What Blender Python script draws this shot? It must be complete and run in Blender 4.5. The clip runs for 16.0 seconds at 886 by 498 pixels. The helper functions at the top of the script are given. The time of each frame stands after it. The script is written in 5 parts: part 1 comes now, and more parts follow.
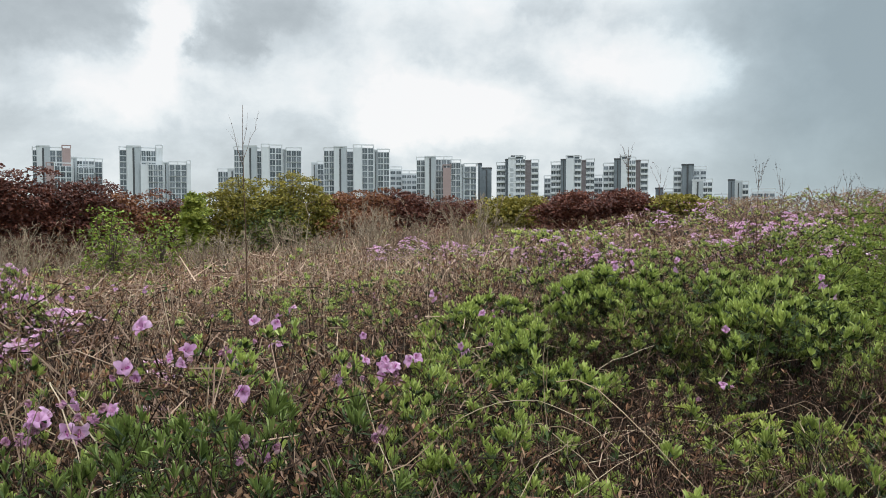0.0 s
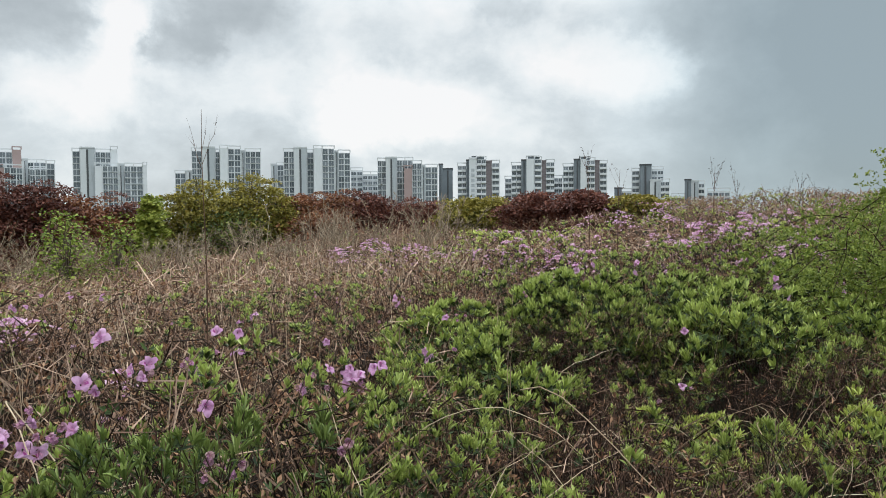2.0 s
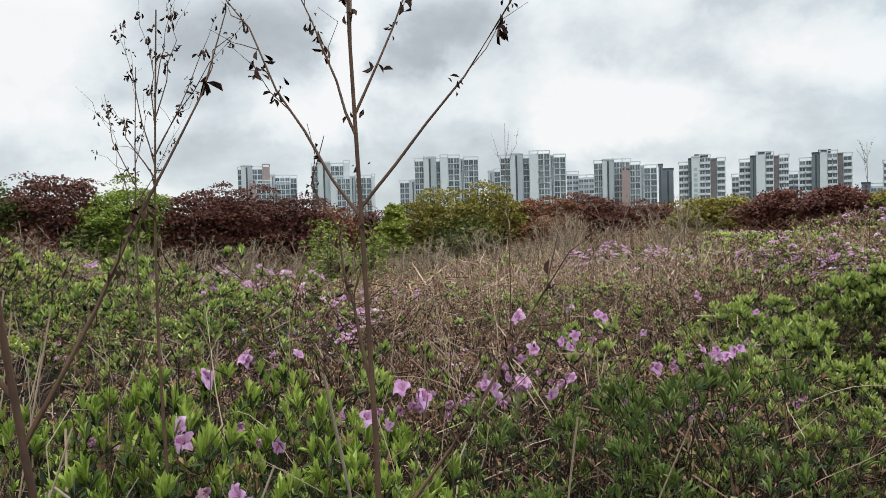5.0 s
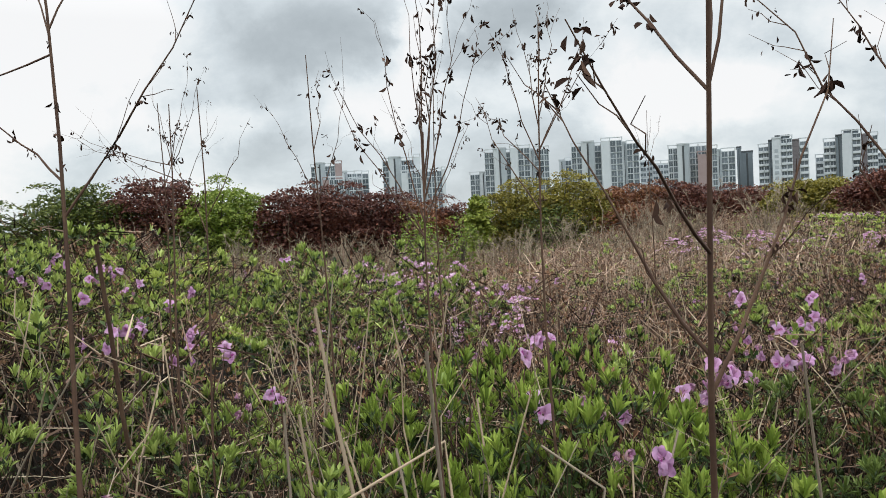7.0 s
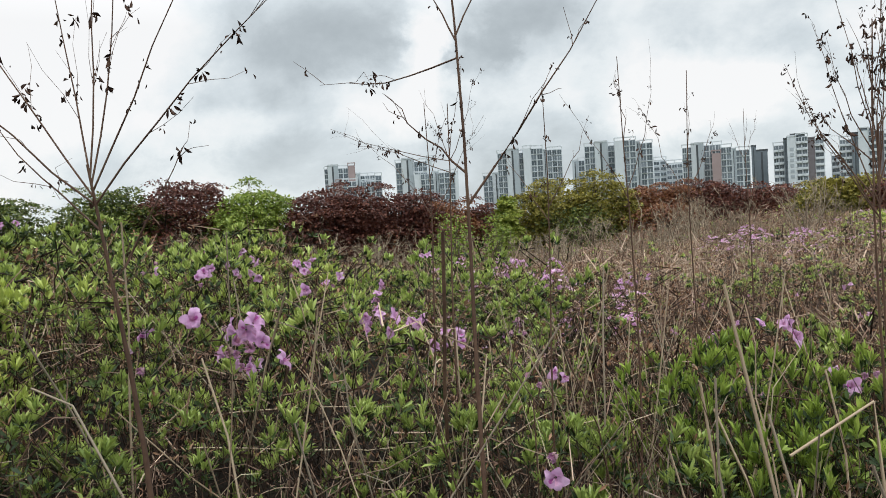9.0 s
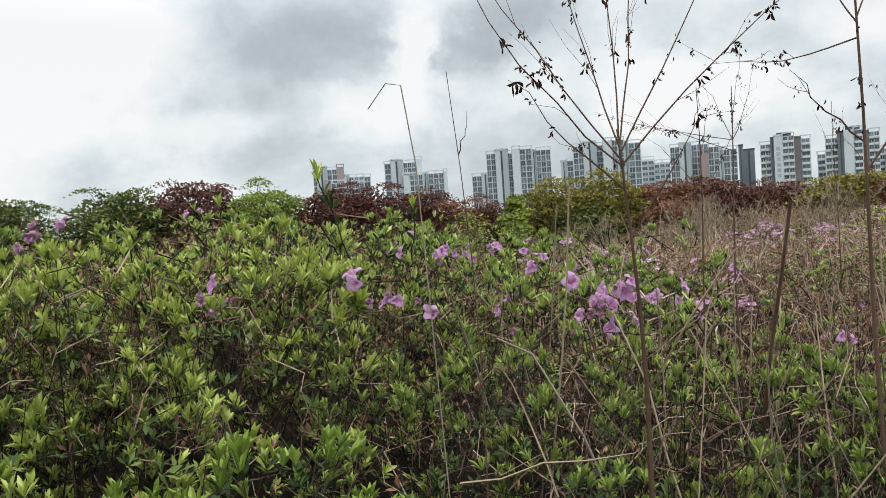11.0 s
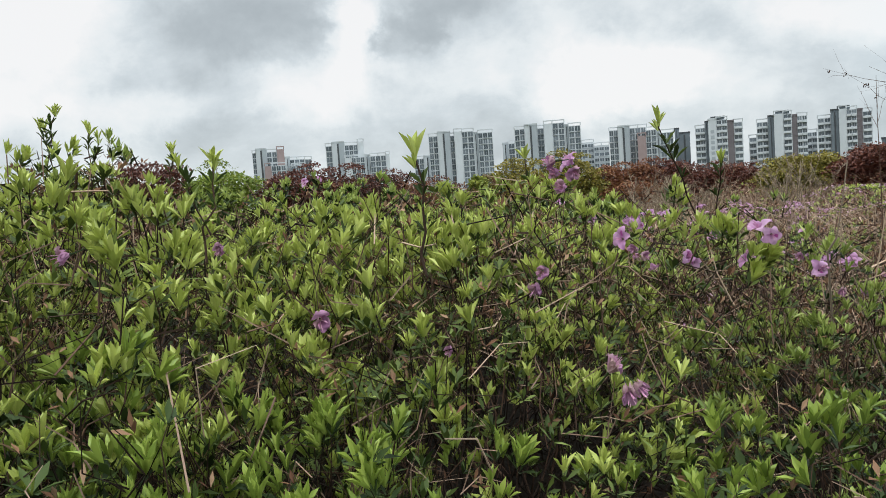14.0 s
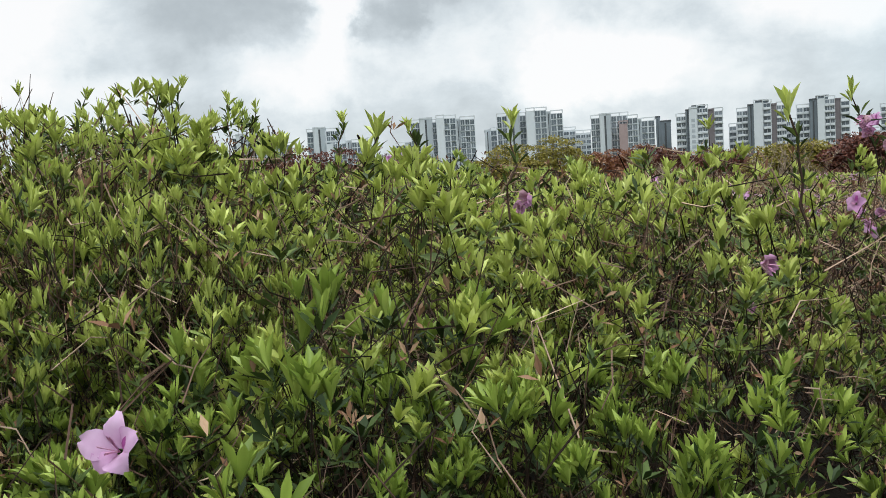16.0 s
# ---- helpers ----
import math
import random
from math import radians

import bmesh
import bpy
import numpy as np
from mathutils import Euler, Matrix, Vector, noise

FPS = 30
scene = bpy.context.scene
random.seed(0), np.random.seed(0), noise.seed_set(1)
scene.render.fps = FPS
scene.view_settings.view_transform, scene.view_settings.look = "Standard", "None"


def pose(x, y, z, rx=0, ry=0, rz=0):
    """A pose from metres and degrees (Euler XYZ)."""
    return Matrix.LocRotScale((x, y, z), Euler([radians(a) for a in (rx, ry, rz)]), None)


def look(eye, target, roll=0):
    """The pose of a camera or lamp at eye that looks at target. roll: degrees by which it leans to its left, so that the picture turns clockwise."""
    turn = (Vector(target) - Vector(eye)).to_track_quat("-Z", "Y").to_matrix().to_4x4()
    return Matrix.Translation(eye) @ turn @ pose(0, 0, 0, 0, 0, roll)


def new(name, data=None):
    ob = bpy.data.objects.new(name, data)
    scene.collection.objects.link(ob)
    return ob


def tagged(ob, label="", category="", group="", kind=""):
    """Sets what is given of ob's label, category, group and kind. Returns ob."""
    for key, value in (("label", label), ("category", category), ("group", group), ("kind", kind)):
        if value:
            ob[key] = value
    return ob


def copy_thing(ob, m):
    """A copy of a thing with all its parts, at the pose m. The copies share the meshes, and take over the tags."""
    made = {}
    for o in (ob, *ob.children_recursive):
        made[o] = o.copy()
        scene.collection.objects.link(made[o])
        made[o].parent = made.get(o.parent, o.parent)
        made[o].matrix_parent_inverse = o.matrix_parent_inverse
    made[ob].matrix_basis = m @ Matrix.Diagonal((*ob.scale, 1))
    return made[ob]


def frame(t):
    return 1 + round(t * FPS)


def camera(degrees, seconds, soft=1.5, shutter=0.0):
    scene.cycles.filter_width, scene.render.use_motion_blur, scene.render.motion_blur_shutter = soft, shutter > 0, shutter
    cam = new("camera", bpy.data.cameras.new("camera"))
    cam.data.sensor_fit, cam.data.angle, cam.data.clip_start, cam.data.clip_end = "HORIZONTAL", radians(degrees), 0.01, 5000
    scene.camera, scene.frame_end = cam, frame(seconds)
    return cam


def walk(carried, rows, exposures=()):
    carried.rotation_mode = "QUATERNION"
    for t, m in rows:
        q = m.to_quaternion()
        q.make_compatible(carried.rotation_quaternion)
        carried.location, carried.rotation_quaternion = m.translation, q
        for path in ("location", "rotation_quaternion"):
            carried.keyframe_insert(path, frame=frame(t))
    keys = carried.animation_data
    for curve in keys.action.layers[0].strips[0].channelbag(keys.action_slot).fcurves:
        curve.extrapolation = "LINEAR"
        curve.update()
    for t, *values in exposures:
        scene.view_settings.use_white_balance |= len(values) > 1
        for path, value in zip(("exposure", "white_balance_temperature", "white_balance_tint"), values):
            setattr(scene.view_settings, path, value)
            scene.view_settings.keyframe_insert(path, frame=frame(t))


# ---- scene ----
EYE = 1.45          # height of the eye over the path
cam = camera(60.6, 16.0, 0.6, 0.0)


def held(x, y, z, yaw, pitch, roll):
    """A held camera: yaw to the left, pitch up, then a lean about its own axis."""
    return pose(x, y, z, 0, 0, yaw) @ pose(0, 0, 0, 90 + pitch) @ pose(0, 0, 0, 0, 0, -roll)


PATH = (
    (0, 0.000, 0.000, 1.450, 0.00, -2.60, 0.00),
    (0.5, 0.020, 0.002, 1.460, -2.29, -2.44, 0.07),
    (1, 0.033, 0.009, 1.465, -4.50, -2.51, -0.10),
    (1.5, 0.022, 0.006, 1.471, -4.73, -2.53, -0.03),
    (2, -0.006, -0.005, 1.473, -2.89, -2.56, 0.35),
    (2.5, -0.052, -0.027, 1.477, 0.16, -2.17, 0.57),
    (3, -0.151, -0.094, 1.472, 1.99, -1.85, 0.58),
    (3.2, -0.184, -0.136, 1.471, 1.98, -1.80, 0.72),
    (5.3, -0.553, -0.478, 1.463, 15.82, -1.97, 1.42),
    (5.5, -0.581, -0.502, 1.463, 17.14, -1.99, 1.49),
    (6, -0.718, -0.513, 1.460, 18.27, -2.41, 2.43),
    (6.5, -0.859, -0.562, 1.466, 18.81, -2.51, 2.67),
    (7, -0.995, -0.688, 1.476, 18.66, -2.36, 3.08),
    (7.5, -1.119, -0.797, 1.469, 19.39, -2.42, 2.90),
    (8, -1.261, -0.850, 1.480, 20.69, -2.44, 4.76),
    (8.2, -1.314, -0.878, 1.487, 20.54, -2.21, 4.42),
    (10.3, -2.065, -1.332, 1.486, 18.81, -2.27, 3.29),
    (10.5, -2.136, -1.382, 1.487, 18.91, -2.33, 3.71),
    (11, -2.320, -1.421, 1.470, 18.67, -2.20, 3.86),
    (11.5, -2.497, -1.452, 1.482, 18.67, -2.31, 3.36),
    (12, -2.669, -1.500, 1.473, 17.21, -2.38, 3.52),
    (12.5, -2.820, -1.532, 1.457, 16.06, -2.60, 2.71),
    (13, -2.940, -1.499, 1.461, 15.65, -2.53, 3.21),
    (13.5, -3.039, -1.484, 1.466, 14.54, -2.80, 3.45),
    (14, -3.164, -1.524, 1.465, 14.34, -3.79, 4.07),
    (14.5, -3.286, -1.569, 1.454, 14.44, -4.13, 3.78),
    (15, -3.410, -1.577, 1.449, 13.87, -4.15, 5.21),
    (15.5, -3.497, -1.603, 1.452, 13.60, -4.40, 3.99),
    (16, -3.592, -1.642, 1.456, 12.96, -4.87, 3.77),
)
walk(cam, [(r[0], held(*r[1:])) for r in PATH], ((0.0, -0.04), (5.5, -0.05), (13.0, -0.04), (14.5, -0.12), (15.6, -0.19), (16.0, 0.02)))

# ---- world: a broken overcast over a pale sky, and a weak wide sun behind cloud ----
SUN_EL, SUN_AZ = radians(65), radians(140)


def build_world():
    w = bpy.data.worlds.new("overcast_sky")
    scene.world = w
    w.use_nodes = True
    nt = w.node_tree
    nt.nodes.clear()
    N, L = nt.nodes.new, nt.links.new

    def m(op, a, b=None, c=None):
        n = N("ShaderNodeMath")
        n.operation = op
        for i, v in enumerate((a, b, c)):
            if v is None:
                continue
            if isinstance(v, (int, float)):
                n.inputs[i].default_value = v
            else:
                L(v, n.inputs[i])
        return n.outputs[0]

    co = N("ShaderNodeTexCoord").outputs["Generated"]
    warp = N("ShaderNodeTexNoise")
    warp.inputs["Scale"].default_value, warp.inputs["Detail"].default_value = 6.0, 10
    warp.inputs["Roughness"].default_value = 0.62
    L(co, warp.inputs["Vector"])
    ws = N("ShaderNodeSeparateXYZ")
    L(warp.outputs["Color"], ws.inputs[0])
    sep = N("ShaderNodeSeparateXYZ")
    L(co, sep.inputs[0])
    az = m("ARCTAN2", sep.outputs[0], sep.outputs[1])
    u = m("ADD", az, m("MULTIPLY", m("SUBTRACT", ws.outputs[0], 0.5), 0.24))
    v = m("ADD", sep.outputs[2], m("MULTIPLY", m("SUBTRACT", ws.outputs[1], 0.5), 0.13))
    fine = N("ShaderNodeTexNoise")
    fine.inputs["Scale"].default_value, fine.inputs["Detail"].default_value = 4.8, 12
    fine.inputs["Roughness"].default_value, fine.inputs["Distortion"].default_value = 0.60, 0.15
    stretch = N("ShaderNodeMapping")
    stretch.inputs["Scale"].default_value = (1, 1, 1.5)
    L(co, stretch.inputs["Vector"])
    L(stretch.outputs[0], fine.inputs["Vector"])
    f = m("SUBTRACT", fine.outputs["Fac"], 0.5)
    # cloud masses: azimuth, height, half width, half height, weight (light +, dark -)
    # the cloud sheet to the right is smooth
    sheet = m("MULTIPLY_ADD", m("MINIMUM", m("MAXIMUM", m("MULTIPLY", m("SUBTRACT", az, 0.22), 4.5), 0.0), 1.0), -0.80, 1.25)
    total = m("MULTIPLY", f, sheet)
    for a, h, sa, sh, k in (
            (-0.47, 0.25, 0.13, 0.05, -0.238), (-0.262, 0.212, 0.03, 0.034, -0.277), (-0.21, 0.262, 0.06, 0.032, -0.224), (-0.56, 0.20, 0.10, 0.035, -0.106),
            (0.07, 0.285, 0.06, 0.02, -0.119), (0.14, 0.258, 0.045, 0.024, -0.224), (0.68, 0.20, 0.36, 0.28, -0.72),
            (-0.33, 0.215, 0.045, 0.05, 0.44), (-0.40, 0.155, 0.11, 0.035, 0.26), (-0.02, 0.142, 0.115, 0.045, 0.46), (0.26, 0.185, 0.09, 0.045, 0.40),
            (-0.84, 0.21, 0.16, 0.11, 0.46), (-0.64, 0.125, 0.12, 0.03, 0.22), (0.02, 0.05, 0.6, 0.03, -0.079), (-0.46, 0.095, 0.16, 0.03, -0.132),
            (-0.70, 0.34, 0.14, 0.05, -0.198), (0.05, 0.36, 0.3, 0.06, 0.2), (-0.03, 0.082, 0.12, 0.022, -0.145), (-0.17, 0.10, 0.07, 0.025, -0.106), (-0.12, 0.225, 0.10, 0.03, -0.04)):
        du = m("MULTIPLY", m("SUBTRACT", u, a), 1 / sa)
        dv = m("MULTIPLY", m("SUBTRACT", v, h), 1 / sh)
        d2 = m("ADD", m("MULTIPLY", du, du), m("MULTIPLY", dv, dv))
        total = m("ADD", total, m("MULTIPLY", m("EXPONENT", m("MULTIPLY", m("POWER", d2, 1.5), -1.0)), k))
    ramp = N("ShaderNodeValToRGB")
    r = ramp.color_ramp
    r.elements[0].position, r.elements[0].color = 0.0, (0.37, 0.415, 0.44, 1)
    r.elements[1].position, r.elements[1].color = 0.86, (1.0, 1.0, 1.0, 1)
    for at, c in ((0.30, (0.515, 0.57, 0.60)), (0.52, (0.70, 0.765, 0.80)), (0.66, (0.86, 0.91, 0.93))):
        r.elements.new(at).color = (*c, 1)
    L(m("ADD", total, 0.60), ramp.inputs[0])
    sky = N("ShaderNodeTexSky")
    sky.sky_type, sky.sun_disc = "NISHITA", False
    sky.sun_elevation, sky.sun_rotation = SUN_EL, SUN_AZ
    blue = N("ShaderNodeVectorMath")
    blue.operation = "SCALE"
    blue.inputs["Scale"].default_value = 0.12
    L(sky.outputs[0], blue.inputs[0])
    mix = N("ShaderNodeMix")
    mix.data_type = "RGBA"
    mix.inputs[0].default_value = 0.93
    L(blue.outputs[0], mix.inputs[6])
    L(ramp.outputs[0], mix.inputs[7])
    bg = N("ShaderNodeBackground")
    # an overcast sky is brightest overhead
    high = m("MAXIMUM", m("SUBTRACT", sep.outputs[2], 0.25), 0.0)
    L(m("ADD", m("MULTIPLY", high, 2.7), 1.0), bg.inputs[1])
    # the sheet is bluer than the broken cloud
    tint = N("ShaderNodeMix")
    tint.data_type, tint.blend_type = "RGBA", "MULTIPLY"
    L(m("MULTIPLY_ADD", sheet, -1.25, 1.5625), tint.inputs[0])
    tint.inputs[7].default_value = (0.92, 1.0, 1.03, 1)
    L(mix.outputs[2], tint.inputs[6])
    L(tint.outputs[2], bg.inputs[0])
    L(bg.outputs[0], N("ShaderNodeOutputWorld").inputs[0])


build_world()
sun = new("sun", bpy.data.lights.new("sun", "SUN"))
sun.data.energy, sun.data.angle, sun.data.color = 1.2, radians(25), (1.0, 0.97, 0.92)
sun.matrix_world = look((0, 0, 50), (-50 * math.cos(SUN_EL) * math.sin(SUN_AZ), -50 * math.cos(SUN_EL) * math.cos(SUN_AZ), 50 - 50 * math.sin(SUN_EL)))


# ---- materials ----
def material(name, colours, rough=0.6, scale=0.0, island=0.5, gloss=0.3, bump=0.0, glow_through=0.0, noise_mix=0.5, per_object=0.0, metal=0.0):
    """A procedural surface: a ramp of colours driven by noise and by each piece's own chance."""
    mat = bpy.data.materials.new(name)
    mat.use_nodes = True
    nt = mat.node_tree
    N, L = nt.nodes.new, nt.links.new
    b = nt.nodes["Principled BSDF"]
    out = nt.nodes["Material Output"]
    b.inputs["Roughness"].default_value, b.inputs["Metallic"].default_value = rough, metal
    b.inputs["Specular IOR Level"].default_value = gloss
    ramp = N("ShaderNodeValToRGB")
    while len(ramp.color_ramp.elements) < len(colours):
        ramp.color_ramp.elements.new(0.5)
    for i, c in enumerate(colours):
        ramp.color_ramp.elements[i].position = i / max(1, len(colours) - 1)
        ramp.color_ramp.elements[i].color = (*c, 1)

    def m(op, a, b2):
        n = N("ShaderNodeMath")
        n.operation = op
        for i, v in enumerate((a, b2)):
            if isinstance(v, (int, float)):
                n.inputs[i].default_value = v
            else:
                L(v, n.inputs[i])
        return n.outputs[0]

    total = None
    co = N("ShaderNodeTexCoord").outputs["Object"]
    noise_out = None
    if scale:
        for k, (s, wgt) in enumerate(((scale, 0.6), (scale * 7.3, 0.4))):
            t = N("ShaderNodeTexNoise")
            t.inputs["Scale"].default_value, t.inputs["Detail"].default_value = s, 5
            L(co, t.inputs["Vector"])
            v = m("MULTIPLY", t.outputs["Fac"], wgt)
            noise_out = v if noise_out is None else m("ADD", noise_out, v)
        total = m("MULTIPLY", m("ADD", m("MULTIPLY", m("SUBTRACT", noise_out, 0.5), 2.2), 0.5), noise_mix)
    if island:
        v = m("MULTIPLY", N("ShaderNodeNewGeometry").outputs["Random Per Island"], island)
        total = v if total is None else m("ADD", total, v)
    if per_object:
        v = m("MULTIPLY", N("ShaderNodeObjectInfo").outputs["Random"], per_object)
        total = v if total is None else m("ADD", total, v)
    if total is not None:
        L(total, ramp.inputs[0])
    L(ramp.outputs[0], b.inputs["Base Color"])
    if bump and noise_out is not None:
        bp = N("ShaderNodeBump")
        bp.inputs["Strength"].default_value, bp.inputs["Distance"].default_value = bump, 0.02
        L(noise_out, bp.inputs["Height"])
        L(bp.outputs[0], b.inputs["Normal"])
    if glow_through:
        tr = N("ShaderNodeBsdfTranslucent")
        L(ramp.outputs[0], tr.inputs[0])
        mx = N("ShaderNodeMixShader")
        mx.inputs[0].default_value = glow_through
        L(b.outputs[0], mx.inputs[1])
        L(tr.outputs[0], mx.inputs[2])
        L(mx.outputs[0], out.inputs[0])
    return mat


M = dict(
    # litter brown taken down to near black, painting in the shade under the shrubs
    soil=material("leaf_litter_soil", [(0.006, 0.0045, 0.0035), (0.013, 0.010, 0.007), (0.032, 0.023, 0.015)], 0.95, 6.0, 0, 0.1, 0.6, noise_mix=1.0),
    far_ground=material("far_ground", [(0.05, 0.06, 0.03), (0.10, 0.10, 0.06)], 0.95, 0.05, 0, 0.1, noise_mix=1.0),
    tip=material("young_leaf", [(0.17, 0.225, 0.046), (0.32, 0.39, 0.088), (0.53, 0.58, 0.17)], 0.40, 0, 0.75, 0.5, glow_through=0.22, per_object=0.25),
    # narrow leaves of a deeper green, lowered as well for shade near the path
    dark_tip=material("narrow_shaded_leaf", [(0.075, 0.115, 0.025), (0.155, 0.21, 0.049), (0.30, 0.36, 0.10)], 0.42, 0, 0.75, 0.45, glow_through=0.18, per_object=0.25),
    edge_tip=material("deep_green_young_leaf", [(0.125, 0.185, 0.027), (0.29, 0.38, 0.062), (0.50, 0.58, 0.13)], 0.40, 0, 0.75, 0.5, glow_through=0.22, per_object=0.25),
    # old leaves are duller, and darkened further for the shade inside the shrubs
    old=material("old_shaded_leaf", [(0.009, 0.017, 0.005), (0.030, 0.052, 0.0125), (0.088, 0.125, 0.031)], 0.55, 0, 0.75, 0.2, glow_through=0.08, per_object=0.25),
    lush_tip=material("yellow_green_young_leaf", [(0.275, 0.33, 0.060), (0.445, 0.50, 0.105), (0.64, 0.68, 0.20)], 0.40, 0, 0.75, 0.5, glow_through=0.22, per_object=0.25),
    # same for the lush shrubs: inner shade is put into the dark end
    lush_old=material("lush_shaded_leaf", [(0.016, 0.026, 0.007), (0.065, 0.095, 0.022), (0.18, 0.225, 0.052)], 0.55, 0, 0.75, 0.2, glow_through=0.08, per_object=0.25),
    dry_leaf=material("dry_leaf", [(0.07, 0.032, 0.02), (0.22, 0.115, 0.066), (0.46, 0.30, 0.19)], 0.85, 0, 0.75, 0.1, glow_through=0.15, per_object=0.25),
    # twig browns; their dark ends are lowered to imitate shade between the shrubs
    twig=material("darkened_twig", [(0.007, 0.0045, 0.003), (0.026, 0.015, 0.0105), (0.15, 0.085, 0.056)], 0.85, 0, 0.75, 0.15, per_object=0.25),
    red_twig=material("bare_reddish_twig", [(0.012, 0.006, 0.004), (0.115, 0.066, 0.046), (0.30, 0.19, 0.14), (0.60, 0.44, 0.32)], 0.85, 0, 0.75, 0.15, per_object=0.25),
    straw=material("straw", [(0.06, 0.036, 0.024), (0.36, 0.255, 0.17), (0.68, 0.54, 0.385)], 0.75, 0, 1.0, 0.2, glow_through=0.1),
    weed=material("weed_stalk", [(0.042, 0.022, 0.016), (0.10, 0.054, 0.036), (0.20, 0.118, 0.07)], 0.75, 9.0, 0.4, 0.25, noise_mix=0.6),
    weed_pale=material("weed_twig_pale", [(0.13, 0.09, 0.063), (0.38, 0.30, 0.22)], 0.8, 0, 1.0, 0.2),
    weed_leaf=material("shrivelled_leaf", [(0.02, 0.011, 0.009), (0.05, 0.027, 0.02), (0.11, 0.062, 0.042)], 0.9, 0, 1.0, 0.1),
    petal=material("azalea_petal", [(0.48, 0.20, 0.42), (0.62, 0.34, 0.55), (0.77, 0.53, 0.71)], 0.55, 14.0, 0.35, 0.25, glow_through=0.35, noise_mix=0.4, per_object=0.3),
    throat=material("petal_throat", [(0.36, 0.06, 0.26), (0.50, 0.12, 0.38)], 0.6, 30.0, 0.3, 0.2, glow_through=0.3),
    stamen=material("stamen", [(0.55, 0.22, 0.40), (0.75, 0.45, 0.55)], 0.6, 0, 1.0, 0.2),
    wilted=material("wilted_petal", [(0.36, 0.15, 0.29), (0.48, 0.25, 0.38), (0.5, 0.33, 0.30)], 0.75, 0, 0.8, 0.15, glow_through=0.25, per_object=0.2),
    far_petal=material("distant_petal", [(0.54, 0.24, 0.44), (0.72, 0.42, 0.61), (0.85, 0.65, 0.76)], 0.65, 0, 1.0, 0.2, glow_through=0.35),
    maple_red=material("dark_red_maple_leaf", [(0.045, 0.016, 0.013), (0.125, 0.043, 0.031), (0.25, 0.098, 0.058)], 0.55, 0, 0.8, 0.3, glow_through=0.2, per_object=0.2),
    maple_rust=material("rust_maple_leaf", [(0.10, 0.035, 0.02), (0.19, 0.07, 0.035), (0.28, 0.13, 0.05)], 0.55, 0, 0.8, 0.3, glow_through=0.2, per_object=0.2),
    leaf_olive=material("olive_leaf", [(0.075, 0.08, 0.016), (0.20, 0.18, 0.034), (0.36, 0.28, 0.06)], 0.55, 0, 1.0, 0.3, glow_through=0.25),
    leaf_green=material("green_tree_leaf", [(0.028, 0.046, 0.011), (0.085, 0.112, 0.023), (0.21, 0.22, 0.05)], 0.55, 0, 1.0, 0.3, glow_through=0.25),
    leaf_lime=material("lime_tree_leaf", [(0.10, 0.15, 0.02), (0.20, 0.26, 0.04), (0.32, 0.36, 0.07)], 0.55, 0, 1.0, 0.3, glow_through=0.25),
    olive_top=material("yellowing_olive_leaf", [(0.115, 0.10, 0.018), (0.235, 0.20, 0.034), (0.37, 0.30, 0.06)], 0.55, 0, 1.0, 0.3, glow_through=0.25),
    rose_leaf=material("rose_leaf", [(0.085, 0.13, 0.020), (0.18, 0.235, 0.038), (0.31, 0.35, 0.07)], 0.5, 0, 1.0, 0.3, glow_through=0.25),
    bleached_twig=material("bleached_twig", [(0.13, 0.095, 0.066), (0.29, 0.22, 0.155), (0.46, 0.37, 0.27)], 0.85, 0, 1.0, 0.15),
    leaf_fresh=material("fresh_green_leaf", [(0.13, 0.17, 0.026), (0.26, 0.30, 0.05), (0.42, 0.43, 0.09)], 0.5, 0, 1.0, 0.3, glow_through=0.3),
    bark=material("bark", [(0.06, 0.045, 0.035), (0.13, 0.10, 0.08), (0.21, 0.17, 0.14)], 0.9, 8.0, 0.3, 0.1, 0.4, noise_mix=0.7),
    concrete_white=material("painted_concrete", [(0.52, 0.545, 0.565), (0.62, 0.64, 0.655)], 0.7, 0.08, 0, 0.2, noise_mix=1.0),
    concrete_pale=material("pale_grey_paint", [(0.47, 0.495, 0.51), (0.56, 0.58, 0.595)], 0.7, 0.08, 0, 0.2, noise_mix=1.0),
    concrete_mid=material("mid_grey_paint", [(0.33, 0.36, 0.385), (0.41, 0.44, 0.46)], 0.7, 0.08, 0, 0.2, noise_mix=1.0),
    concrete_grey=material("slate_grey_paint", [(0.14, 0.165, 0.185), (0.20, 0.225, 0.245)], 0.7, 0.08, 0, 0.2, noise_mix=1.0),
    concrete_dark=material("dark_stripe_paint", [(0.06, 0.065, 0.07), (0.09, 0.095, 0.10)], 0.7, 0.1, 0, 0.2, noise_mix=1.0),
    concrete_brown=material("brown_paint", [(0.155, 0.135, 0.14), (0.205, 0.18, 0.185)], 0.7, 0.1, 0, 0.2, noise_mix=1.0),
    brick=material("brick_paint", [(0.29, 0.215, 0.205), (0.36, 0.275, 0.265)], 0.8, 0.1, 0, 0.2, noise_mix=1.0),
    pane=material("window_pane", [(0.05, 0.065, 0.075), (0.17, 0.195, 0.215)], 0.15, 0, 0, 0.6, per_object=1.0),
)


